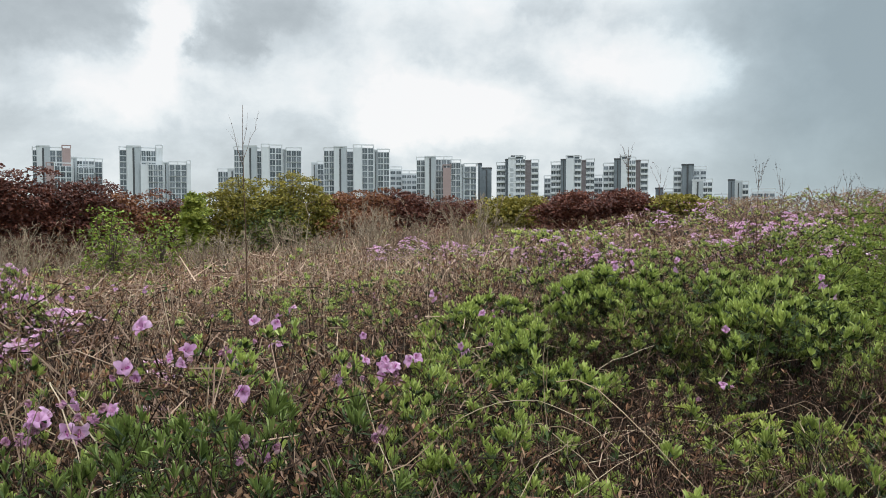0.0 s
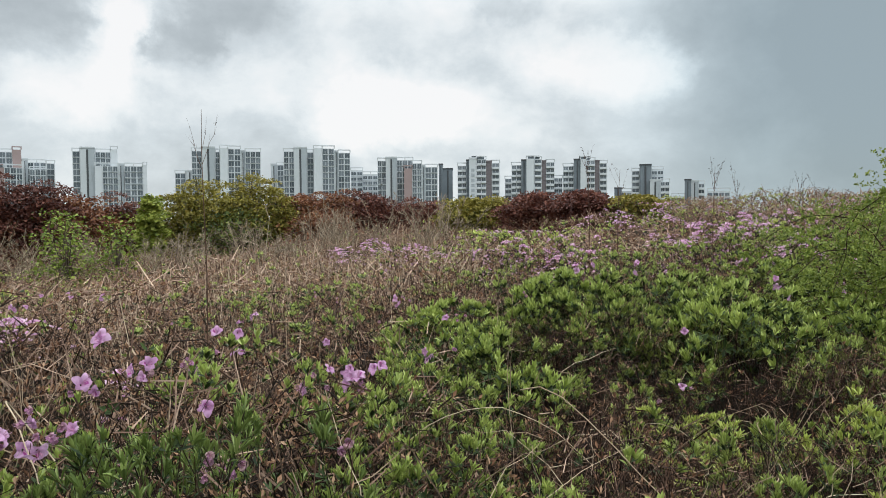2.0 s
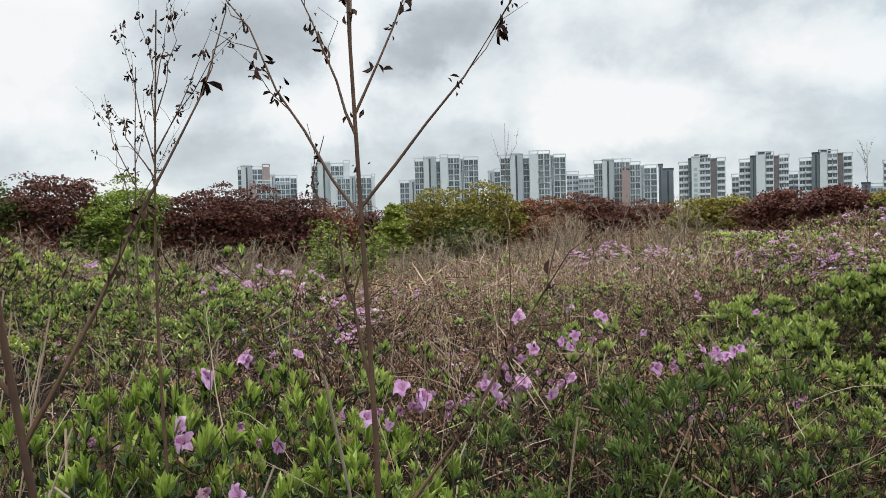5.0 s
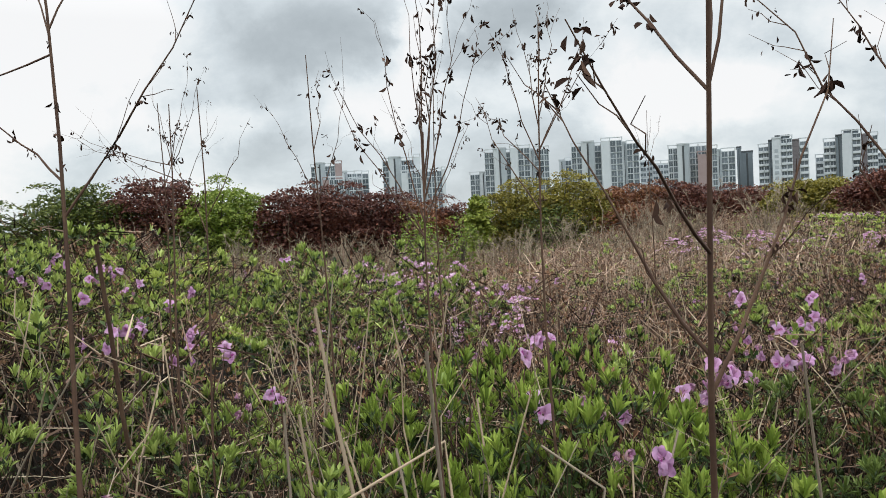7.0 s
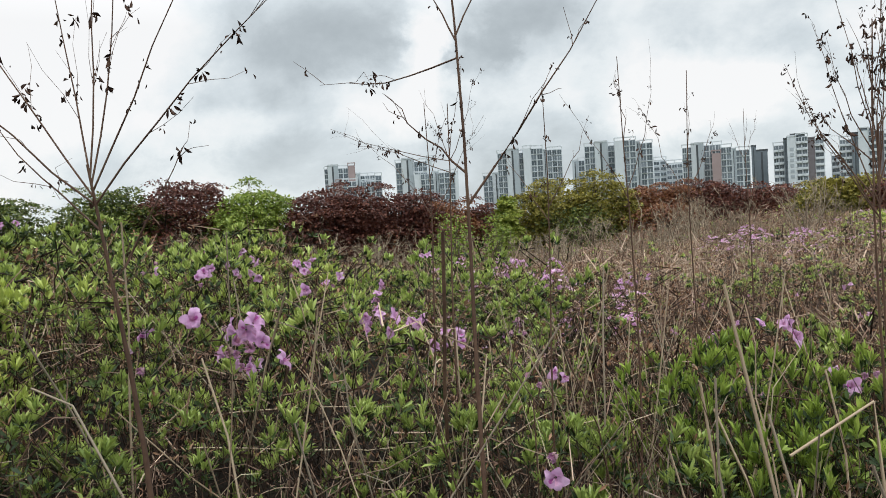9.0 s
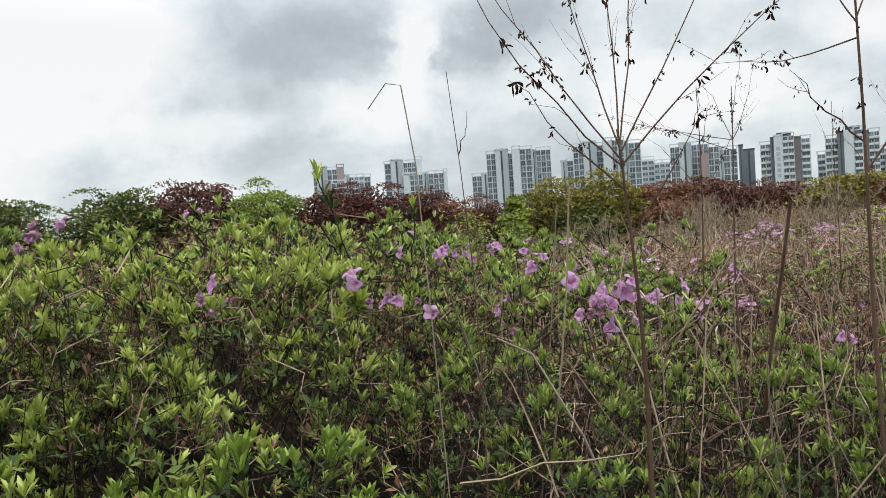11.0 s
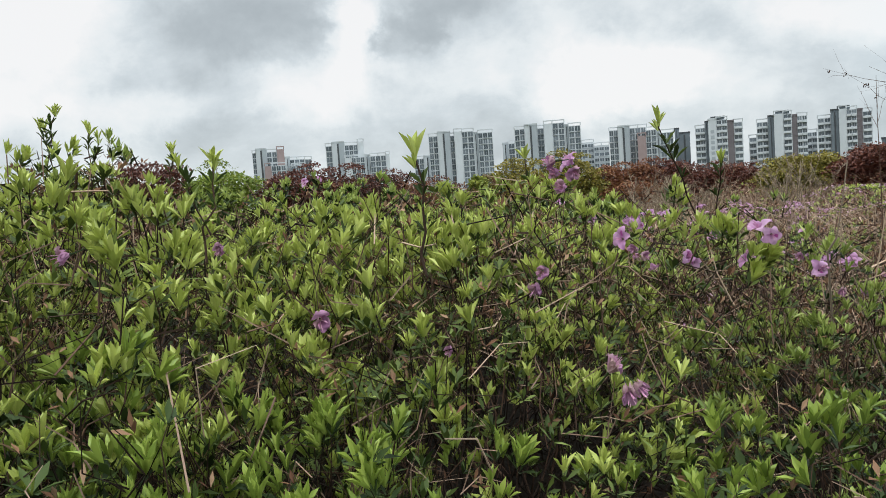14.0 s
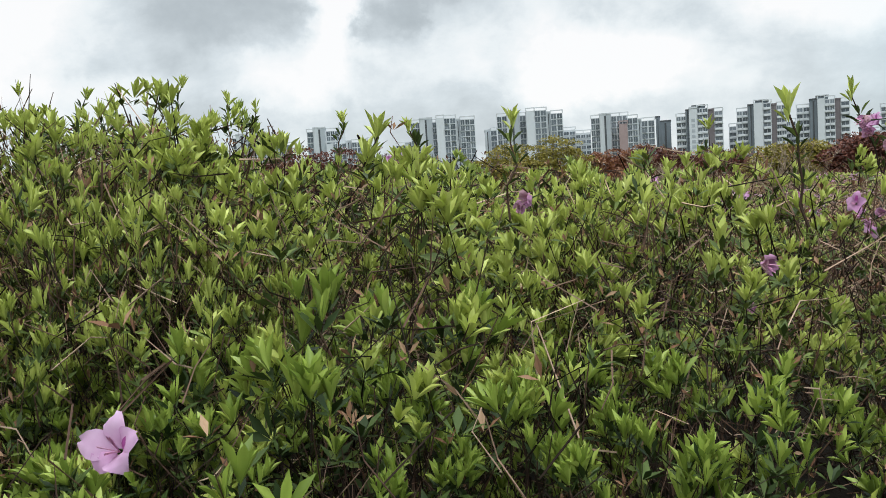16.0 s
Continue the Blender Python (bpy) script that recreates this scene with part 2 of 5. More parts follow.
# ---- mesh helpers ----
def solid(name, verts, faces, mats, index=None, smooth=False):
    """A mesh from arrays of vertices and of three- or four-cornered faces, with material slots."""
    me = bpy.data.meshes.new(name)
    faces = [np.asarray(f, dtype=np.int32) for f in faces if len(f)]
    verts = np.asarray(verts, dtype=np.float32)
    count = np.concatenate([np.full(len(f), f.shape[1], dtype=np.int32) for f in faces])
    loops = np.concatenate([f.ravel() for f in faces])
    me.vertices.add(len(verts))
    me.vertices.foreach_set("co", verts.ravel())
    me.loops.add(len(loops))
    me.loops.foreach_set("vertex_index", loops)
    me.polygons.add(len(count))
    me.polygons.foreach_set("loop_start", np.concatenate([[0], np.cumsum(count)[:-1]]).astype(np.int32))
    me.polygons.foreach_set("loop_total", count)
    for mat in mats:
        me.materials.append(mat)
    if index is not None:
        me.polygons.foreach_set("material_index", np.concatenate(index).astype(np.int32))
    me.polygons.foreach_set("use_smooth", np.full(len(count), smooth))
    me.update(calc_edges=True)
    me.validate()
    return me


def unit(a):
    return a / np.maximum(np.linalg.norm(a, axis=-1, keepdims=True), 1e-9)


def across(d, rng):
    """A unit vector square to each d, at a random turn."""
    return unit(np.cross(d, rng.normal(size=d.shape)))


def leaf_batch(p, d, n, length, width, bow=0.15):
    """Blunt leaves folded along the midrib: root p, way d, upper side n."""
    d = unit(d)
    s = unit(np.cross(d, n))
    n = np.cross(s, d)
    length, width = np.asarray(length)[:, None], np.asarray(width)[:, None]
    tip = p + d * length - n * length * bow * 0.3
    ends = []
    for q, w in ((0.40, 0.78), (0.70, 0.86)):
        at = p + d * length * q + n * (length * bow * 0.35 + width * 0.13)
        ends.append((at - s * width * 0.5 * w, at + s * width * 0.5 * w))
    v = np.stack([p, ends[0][1], ends[1][1], tip, ends[1][0], ends[0][0]], axis=1).reshape(-1, 3)
    base = np.arange(len(p))[:, None] * 6
    f = np.concatenate([base + np.array([[0, k, k + 1]]) for k in range(1, 5)])
    return v, f


def tube_batch(paths, radii, sides=4):
    """Tapered round stems: paths (n, k, 3), radii (n, k)."""
    n, k, _ = paths.shape
    d = unit(np.gradient(paths, axis=1))
    ref = np.where(np.abs(d[..., 2:3]) > 0.8, np.array([1.0, 0.2, 0.0]), np.array([0.0, 0.1, 1.0]))
    a = unit(np.cross(d, ref))
    b = np.cross(d, a)
    ang = np.arange(sides) * 2 * np.pi / sides
    ring = paths[:, :, None] + radii[:, :, None, None] * (a[:, :, None] * np.cos(ang)[:, None] + b[:, :, None] * np.sin(ang)[:, None])
    v = ring.reshape(-1, 3)
    i = np.arange(n)[:, None, None] * k * sides + np.arange(k - 1)[None, :, None] * sides
    j = np.arange(sides)[None, None, :]
    q = (j + 1) % sides
    f = np.stack([i + j, i + q, i + q + sides, i + j + sides], axis=-1).reshape(-1, 4)
    return v, f


def merge(*lots):
    """Joins lots of (vertices, faces) into one."""
    vs, fs, at = [], [], 0
    for v, f in lots:
        vs.append(v)
        fs.append(f + at)
        at += len(v)
    return np.concatenate(vs), fs


def part(name, me, parent, label=""):
    ob = new(name, me)
    ob.parent = parent
    return tagged(ob, label) if label else ob


def thing(name, label, category, group="", where=None):
    ob = new(name)
    ob.empty_display_size = 0.1
    if where is not None:
        ob.matrix_basis = where
    return tagged(ob, label, category, group)


def box_mesh(x0, x1, y0, y1, z0, z1):
    v = np.array([[x, y, z] for z in (z0, z1) for x, y in ((x0, y0), (x1, y0), (x1, y1), (x0, y1))], dtype=float)
    f = np.array([[0, 3, 2, 1], [4, 5, 6, 7], [0, 1, 5, 4], [1, 2, 6, 5], [2, 3, 7, 6], [3, 0, 4, 7]])
    return v, f


# ---- the lie of the land ----
def ease(a, b, x):
    t = np.clip((np.asarray(x, dtype=float) - a) / (b - a), 0, 1)
    return t * t * (3 - 2 * t)


def canopy(x, y):
    """Height of the shrub tops over the eye's level at the start."""
    x, y = np.asarray(x, dtype=float), np.asarray(y, dtype=float)

    def swell(a, b, sa, sb):
        return np.exp(-((x - a) / sa) ** 2 - ((y - b) / sb) ** 2)

    near = -0.40 + 0.34 * ease(-1.85, -3.55, x) + 0.05 * ease(-3.7, -4.6, x) - 0.18 * ease(2.5, 3.5, y) * ease(-2.5, -1.6, x)
    # the hollow before the green mound, the mound, and the rise beside the path's end
    near = near - 0.36 * swell(1.0, 2.55, 0.9, 0.75) + 0.36 * swell(1.5, 4.55, 1.05, 0.85) + 0.27 * swell(-4.75, -0.05, 0.85, 0.8) + 0.12 * swell(-5.0, 1.6, 1.1, 1.0)
    near = near + 0.05 * swell(-3.35, 0.25, 0.6, 0.8) - 0.05 * swell(-3.95, -0.45, 0.45, 0.6) + 0.10 * swell(-3.15, -0.4, 0.4, 0.35) - 0.11 * swell(-0.15, 2.25, 0.4, 0.45) - 0.10 * swell(-1.0, 1.78, 0.35, 0.3)
    near = near - 0.26 * ease(1.0, 0.45, ahead(x, y)) * ease(-2.4, -3.4, x)
    far = -0.52 + 0.075 * np.clip(x, -8.0, 12.0) - 0.07 * ease(10.0, 16.0, y) + 0.20 * ease(20.0, 28.0, y) * ease(4.0, 0.0, x) - 0.16 * ease(9.0, 15.0, y) * ease(-2.0, -6.0, x)
    far = far + 0.035 * np.clip(y - 12.0, 0, 14) * ease(2.0, 8.0, x) + 0.75 * ease(-10.0, -19.0, x)
    return near + (far - near) * ease(2.2, 8.0, y)


def ahead(x, y):
    """How far a place lies in front of the trodden path."""
    return -0.415 * np.asarray(x, dtype=float) + 0.91 * np.asarray(y, dtype=float)


DEEP = 0.72         # height of an ordinary shrub


def land(x, y):
    """Height of the ground."""
    x, y = np.asarray(x, dtype=float), np.asarray(y, dtype=float)
    r = np.hypot(x, y)
    trod = ease(0.75, 0.1, ahead(x, y)) * ease(9, 5, np.hypot(x + 1.8, y + 0.8))
    hill = EYE + canopy(x, y) - DEEP - 0.35 * trod
    down = -24.0 * ease(36, 140, r)
    return hill * (1 - ease(40, 90, r)) + down


def build_ground():
    rad = np.concatenate([np.linspace(0.05, 12, 49), 12 * (3500 / 12) ** np.linspace(0.02, 1, 60)])
    ang = np.linspace(0, 2 * np.pi, 145)[:-1]
    x, y = rad[:, None] * np.cos(ang), rad[:, None] * np.sin(ang) - 1.0
    z = land(x, y)
    v = np.stack([x, y, z], axis=-1).reshape(-1, 3)
    n = len(ang)
    i = (np.arange(len(rad) - 1)[:, None] * n)
    j = np.arange(n)[None]
    f = np.stack([i + j, i + n + j, i + n + (j + 1) % n, i + (j + 1) % n], axis=-1).reshape(-1, 4)
    mid = rad[:-1][:, None].repeat(n, 1).ravel()
    v = np.concatenate([v, [[0, -1.0, float(land(0, -1.0))]]])
    fan = np.stack([np.full(n, len(v) - 1), np.arange(n), (np.arange(n) + 1) % n], axis=1)
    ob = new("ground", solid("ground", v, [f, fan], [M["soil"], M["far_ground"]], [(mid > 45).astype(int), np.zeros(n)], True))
    tagged(ob, "brown leaf litter and soil of a shrubby hilltop", "ground", kind="structure")


build_ground()


# ---- far housing blocks ----
BLOCK_Y = 380.0


def building(label, category, sections, group="apartment towers"):
    """A tower of joined sections: left, right, top (in steps of a 1342nd of the distance), depth offset, style."""
    k = BLOCK_Y / 1342.0
    cx = (min(s[0] for s in sections) + max(s[1] for s in sections)) / 2
    base = -25.0
    # each block faces the slope
    turn = math.atan2((cx - 784) * k, BLOCK_Y)
    home = pose((cx - 784) * k, BLOCK_Y, base, 0, 0, -math.degrees(turn))
    kw = k * math.cos(turn)
    b = thing("apartment_tower", label, category, group, home)
    for a0, a1, top, back, style in sections:
        x0, x1 = (a0 - cx) * kw, (a1 - cx) * kw
        z1 = (380 - top) * k + EYE - base
        y0, y1 = back, back + 13.0
        paint = {"win": "concrete_white", "shaft": "concrete_pale", "slate": "concrete_grey", "brick": "brick",
                 "brown": "concrete_brown", "low": "concrete_white", "balcony": "concrete_white", "blank": "concrete_white", "letters": "concrete_white"}[style]
        v, f = box_mesh(x0, x1, y0, y1, 0, z1)
        part("wall", solid("wall", v, [f], [M[paint]]), b)
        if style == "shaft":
            # a thin mid grey panel on the right half stands in for the side face
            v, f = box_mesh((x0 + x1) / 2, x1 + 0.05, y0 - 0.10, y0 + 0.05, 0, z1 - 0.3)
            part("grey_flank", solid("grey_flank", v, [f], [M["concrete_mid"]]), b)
        if style == "letters":
            for q in range(6):
                v, f = box_mesh((x0 + x1) / 2 - 0.8, (x0 + x1) / 2 + 0.8, y0 - 0.12, y0 + 0.02, z1 - 6.4 - 2.5 * q, z1 - 4.9 - 2.5 * q)
                part("sign_bar", solid("sign_bar", v, [f], [M["concrete_mid"]]), b)
        lots = []
        w = x1 - x0
        # parapet and roof frame
        if style in ("win", "low", "balcony", "brick", "blank"):
            lots.append(box_mesh(x0 - 0.25, x1 + 0.25, y0 - 0.25, y0 + 0.25, z1 + 1.1, z1 + 1.6))
            for q in np.linspace(x0, x1, max(2, int(w / 4) + 1)):
                lots.append(box_mesh(q - 0.25, q + 0.25, y0 - 0.2, y0 + 0.2, z1, z1 + 1.1))
        else:
            lots.append(box_mesh(x0 - 0.2, x1 + 0.2, y0 - 0.2, y1, z1, z1 + 0.7))
        vv, ff = merge(*lots)
        part("roof_parapet", solid("roof_parapet", vv, ff, [M[paint if style != "slate" else "concrete_dark"]]), b)
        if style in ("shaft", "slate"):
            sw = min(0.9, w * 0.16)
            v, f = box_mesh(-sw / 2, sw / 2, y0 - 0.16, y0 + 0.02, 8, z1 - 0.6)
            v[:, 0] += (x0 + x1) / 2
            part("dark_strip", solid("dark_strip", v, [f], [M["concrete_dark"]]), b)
        if style in ("win", "low", "balcony"):
            floor_h = 2.95
            n = max(1, int(round(w / 2.75)))
            pitch = w / n
            pw, ph = pitch * 0.80, 2.4
            if style == "low":
                ph = 1.6
            pane, pf = box_mesh(-pw / 2, pw / 2, -0.06, 0.02, 0, ph)
            fr = [box_mesh(-pw / 2 - 0.12, -pw / 2, -0.2, 0.02, -0.12, ph + 0.12), box_mesh(pw / 2, pw / 2 + 0.12, -0.2, 0.02, -0.12, ph + 0.12),
                  box_mesh(-pw / 2 - 0.12, pw / 2 + 0.12, -0.35, 0.02, -0.3, -0.1), box_mesh(-0.05, 0.05, -0.12, 0.02, 0, ph)]
            if style == "balcony":
                fr.append(box_mesh(-pw / 2 - 0.1, pw / 2 + 0.1, -1.1, 0.0, -0.35, 0.7))
            fv, ff = merge(*fr)
            me = solid("window", fv, ff, [M["concrete_white"]])
            glass = solid("pane", pane, [pf], [M["pane"]])
            z = z1 - 2.7
            while z > 27.0:
                for i in range(n):
                    ob = part("window", me, b)
                    ob.location = (x0 + pitch * (i + 0.5), y0, z)
                    part("pane", glass, ob)
                z -= floor_h
    return b


def build_blocks():
    tall = "white and pale grey concrete apartment tower with dark window grids"
    grey = "white and slate grey apartment tower with balcony rows"
    building(tall, "apartment tower", [(61, 69, 267, 3, "win"), (69, 91, 262, 0, "shaft"), (91, 113, 267, 2, "win"), (113, 128, 263, 1, "brick"), (85, 99, 295, -3, "brick"), (99, 129, 295, -4, "win"),
                                       (129, 138, 280, 1, "shaft"), (138, 170, 284, 2, "win"), (141, 169, 297, -2, "win"), (170, 185, 285, 1, "win")])
    building(tall, "apartment tower", [(214, 227, 267, 2, "win"), (227, 251, 262, 0, "shaft"), (252, 278, 267, 3, "win"), (278, 290, 262, 2, "blank"), (251, 264, 292, -2, "blank"), (264, 290, 292, -2.5, "win"),
                                       (290, 300, 289, 1, "shaft"), (301, 333, 291, 0, "win"), (333, 340, 289, -0.5, "blank")])
    building(tall, "apartment tower", [(386, 405, 300, 22, "win"), (405, 420, 297, 20, "shaft")])
    building(tall, "apartment tower", [(416, 433, 266, 2, "win"), (433, 456, 261, 0, "shaft"), (456, 464, 267, 3, "win"), (464, 478, 261, 0, "blank"), (478, 500, 262, 0.5, "win"), (500, 508, 266, 2, "shaft"), (508, 535, 266, 1, "win")])
    building(tall, "apartment tower", [(551, 562, 285, 24, "shaft"), (562, 575, 285, 24, "win")])
    building(tall, "apartment tower", [(574, 592, 267, 2, "win"), (592, 614, 262, 0, "shaft"), (614, 626, 268, 3, "win"), (626, 641, 262, 0, "blank"), (641, 662, 262, 0.5, "win"), (662, 669, 267, 2, "shaft"), (669, 690, 269, 1, "win")])
    building(tall, "apartment building", [(688, 711, 292, 40, "low"), (711, 740, 300, 38, "low")])
    building("white apartment tower with one brick coloured section", "apartment tower", [(737, 752, 283, 3, "win"), (752, 771, 279, 0, "shaft"), (771, 800, 282, 3, "win"), (784, 798, 298, -3, "brick"), (798, 815, 289, -2.5, "win"), (815, 821, 293, 0, "shaft"), (821, 843, 295, 0, "win")])
    building("slim slate grey apartment tower with a blank side", "apartment tower", [(845, 852, 289, 10, "slate"), (852, 870, 297, 11, "slate")])
    building(grey, "apartment tower", [(878, 894, 292, 3, "balcony"), (894, 899, 284, 0.5, "slate"), (899, 912, 281, -1, "letters"), (904, 925, 278, 1, "slate"), (912, 929, 282, 0, "balcony"), (929, 939, 286, 1, "brown"), (939, 953, 288, 1.5, "balcony")])
    building(grey, "apartment tower", [(962, 975, 312, 24, "balcony")])
    building(grey, "apartment tower", [(974, 992, 291, 3, "balcony"), (992, 1001, 284, 0.5, "slate"), (1001, 1015, 281, -1, "blank"), (1004, 1024, 278, 1, "slate"), (1015, 1028, 282, 0, "balcony"), (1028, 1036, 286, 1, "brown"), (1036, 1051, 287, 1.5, "balcony")])
    building(grey, "apartment tower", [(1050, 1066, 311, 24, "balcony")])
    building(grey, "apartment tower", [(1066, 1086, 293, 3, "balcony"), (1086, 1098, 283, 0.5, "slate"), (1098, 1109, 282, -1, "blank"), (1096, 1114, 279, 1, "slate"), (1109, 1124, 284, 0, "balcony"), (1124, 1132, 286, 1, "brown"), (1132, 1146, 289, 1.5, "balcony")])
    building("low dark roofed apartment building", "apartment building", [(1158, 1172, 331, 30, "slate"), (1172, 1192, 336, 31, "low")])
    building(grey, "apartment tower", [(1190, 1205, 302, 3, "balcony"), (1205, 1226, 293, 0, "slate"), (1226, 1249, 299, 6, "low"), (1224, 1243, 321, -3, "shaft"), (1243, 1259, 323, -2, "balcony")])
    building("low white apartment building", "apartment building", [(1262, 1290, 346, 30, "low")])
    building(grey, "apartment tower", [(1287, 1299, 320, 0, "slate"), (1299, 1312, 322, 1, "shaft"), (1312, 1324, 326, 2, "balcony")])
    building("long low white apartment building", "apartment building", [(1328, 1371, 338, 12, "low")])
    building("low distant apartment building", "apartment building", [(-235, -205, 362, 12, "low")])


build_blocks()


# ---- azaleas ----
def whorls(tips, axes, rng, count, length, width, spread, flat=False, bow=0.15):
    """Rosettes of count leaves at each tip, opening spread radians from the axis."""
    n = len(tips)
    a = across(axes, rng)
    b = np.cross(axes, a)
    turn = rng.uniform(0, 6.28, n)[:, None] + np.arange(count)[None] * 2 * np.pi / count + rng.normal(0, 0.25, (n, count))
    out = a[:, None] * np.cos(turn)[..., None] + b[:, None] * np.sin(turn)[..., None]
    open_ = np.clip(rng.normal(spread, 0.22, (n, count)), 0.1, 1.7)[..., None]
    d = axes[:, None] * np.cos(open_) + out * np.sin(open_)
    up = axes[:, None] * np.sin(open_) - out * np.cos(open_)
    p = np.repeat(tips[:, None], count, 1) + d * 0.002
    size = rng.uniform(0.7, 1.25, (n, 1)) * rng.uniform(0.75, 1.15, (n, count))
    p, d, up, size = p.reshape(-1, 3), d.reshape(-1, 3), up.reshape(-1, 3), size.ravel()
    if flat:
        s = unit(np.cross(d, up)) * (size * width * 0.5)[:, None]
        mid = p + d * (size * length * 0.55)[:, None] + up * (size * length * 0.05)[:, None]
        v = np.stack([p, mid + s, p + d * (size * length)[:, None], mid - s], axis=1).reshape(-1, 3)
        base = np.arange(len(p))[:, None] * 4
        return v, np.concatenate([base + np.array([[0, 1, 2]]), base + np.array([[0, 2, 3]])])
    return leaf_batch(p, d, up, size * length, size * width, bow)


def dome(r, th, seed, high):
    """Height of a shrub's rounded top, lumpy with its own seed."""
    return high * (1 - 0.42 * r ** 2.4) + 0.08 * np.sin(3 * th + seed) * r + 0.06 * np.sin(5 * th + 2 * seed + 4 * r) * r + 0.05 * np.sin(9 * r + 2 * th + seed) + 0.03 * np.sin(14 * r - 4 * th + 3 * seed)


def dome_points(n, rad, seed, rng, high=DEEP, skirt=0.18):
    r = np.sqrt(rng.uniform(0, 1, n))
    th = rng.uniform(0, 6.283, n)
    z = dome(r, th, seed, high)
    side = rng.uniform(0, 1, n) < skirt
    r = np.where(side, rng.uniform(0.85, 1.05, n), r)
    z = np.where(side, rng.uniform(0.25, 0.62, n) * high, z)
    rr = r * rad * (1 + 0.12 * np.sin(3 * th + 2 * seed))
    p = np.stack([rr * np.cos(th), rr * np.sin(th), z], axis=1)
    lean = np.where(side, 1.0, 0.55 * r)[:, None] * np.stack([np.cos(th), np.sin(th), th * 0], axis=1)
    axis = unit(lean + np.array([0, 0, 1.0]) + rng.normal(0, 0.30, (n, 3)))
    return p, axis


def stems_to(p, rng, rad, thick=0.0025):
    """Bent stems from the shrub's foot to the places p."""
    n = len(p)
    foot = np.stack([rng.normal(0, rad * 0.22, n), rng.normal(0, rad * 0.22, n), np.full(n, -0.04)], axis=1)
    mid = foot * 0.45 + p * 0.55 + rng.normal(0, 0.05, (n, 3)) + np.array([0, 0, -0.02])
    path = np.stack([foot, mid, p], axis=1)
    r = np.tile(np.array([1.0, 0.65, 0.3]) * thick, (n, 1)) * rng.uniform(0.7, 1.3, (n, 1))
    return tube_batch(path, r, 3)


def twigs(p, axis, rng, length, thick=0.0013, loose=0.5, bend=0.0):
    """Short twigs through the places p, each with a bend in the middle if wished."""
    n = len(p)
    d = unit(axis + rng.normal(0, loose, (n, 3)))
    ln = (length * rng.uniform(0.5, 1.4, n))[:, None]
    a = p - d * ln * 0.6
    path = [a, a + d * ln]
    r = [1.0, 0.5]
    if bend:
        path = [a, a + d * ln * 0.55 + rng.normal(0, bend, (n, 3)) * ln, a + d * ln + np.array([0, 0, 0.25]) * bend * ln]
        r = [1.0, 0.8, 0.5]
    r = np.tile(np.array(r) * thick, (n, 1)) * rng.uniform(0.7, 1.4, (n, 1))
    return tube_batch(np.stack(path, axis=1), r, 3)


def tufts(count, per, rad, seed, rng, scatter):
    """Tips of shoots in close tufts over the shrub's top, with bare gaps between the tufts."""
    c, ax = dome_points(count, rad, seed, rng, skirt=0.30)
    c[:, 2] += np.clip(rng.normal(0, 0.018, count), -0.04, 0.03)
    c[:, 2] = np.minimum(c[:, 2], DEEP + 0.035 - 0.05 * rng.uniform(0, 1, count) ** 2)
    k = np.repeat(np.arange(count), rng.poisson(per, count) + 1)
    off = across(ax[k], rng) * np.abs(rng.normal(0, scatter, (len(k), 1)))
    p = c[k] + off - ax[k] * (np.sum(off ** 2, axis=1, keepdims=True) / scatter * 0.5 + np.abs(rng.normal(0, 0.008, (len(k), 1))))
    return p, unit(ax[k] * 0.6 + np.array([0, 0, 0.6]) + off / scatter * 0.22 + rng.normal(0, 0.16, (len(k), 3)))


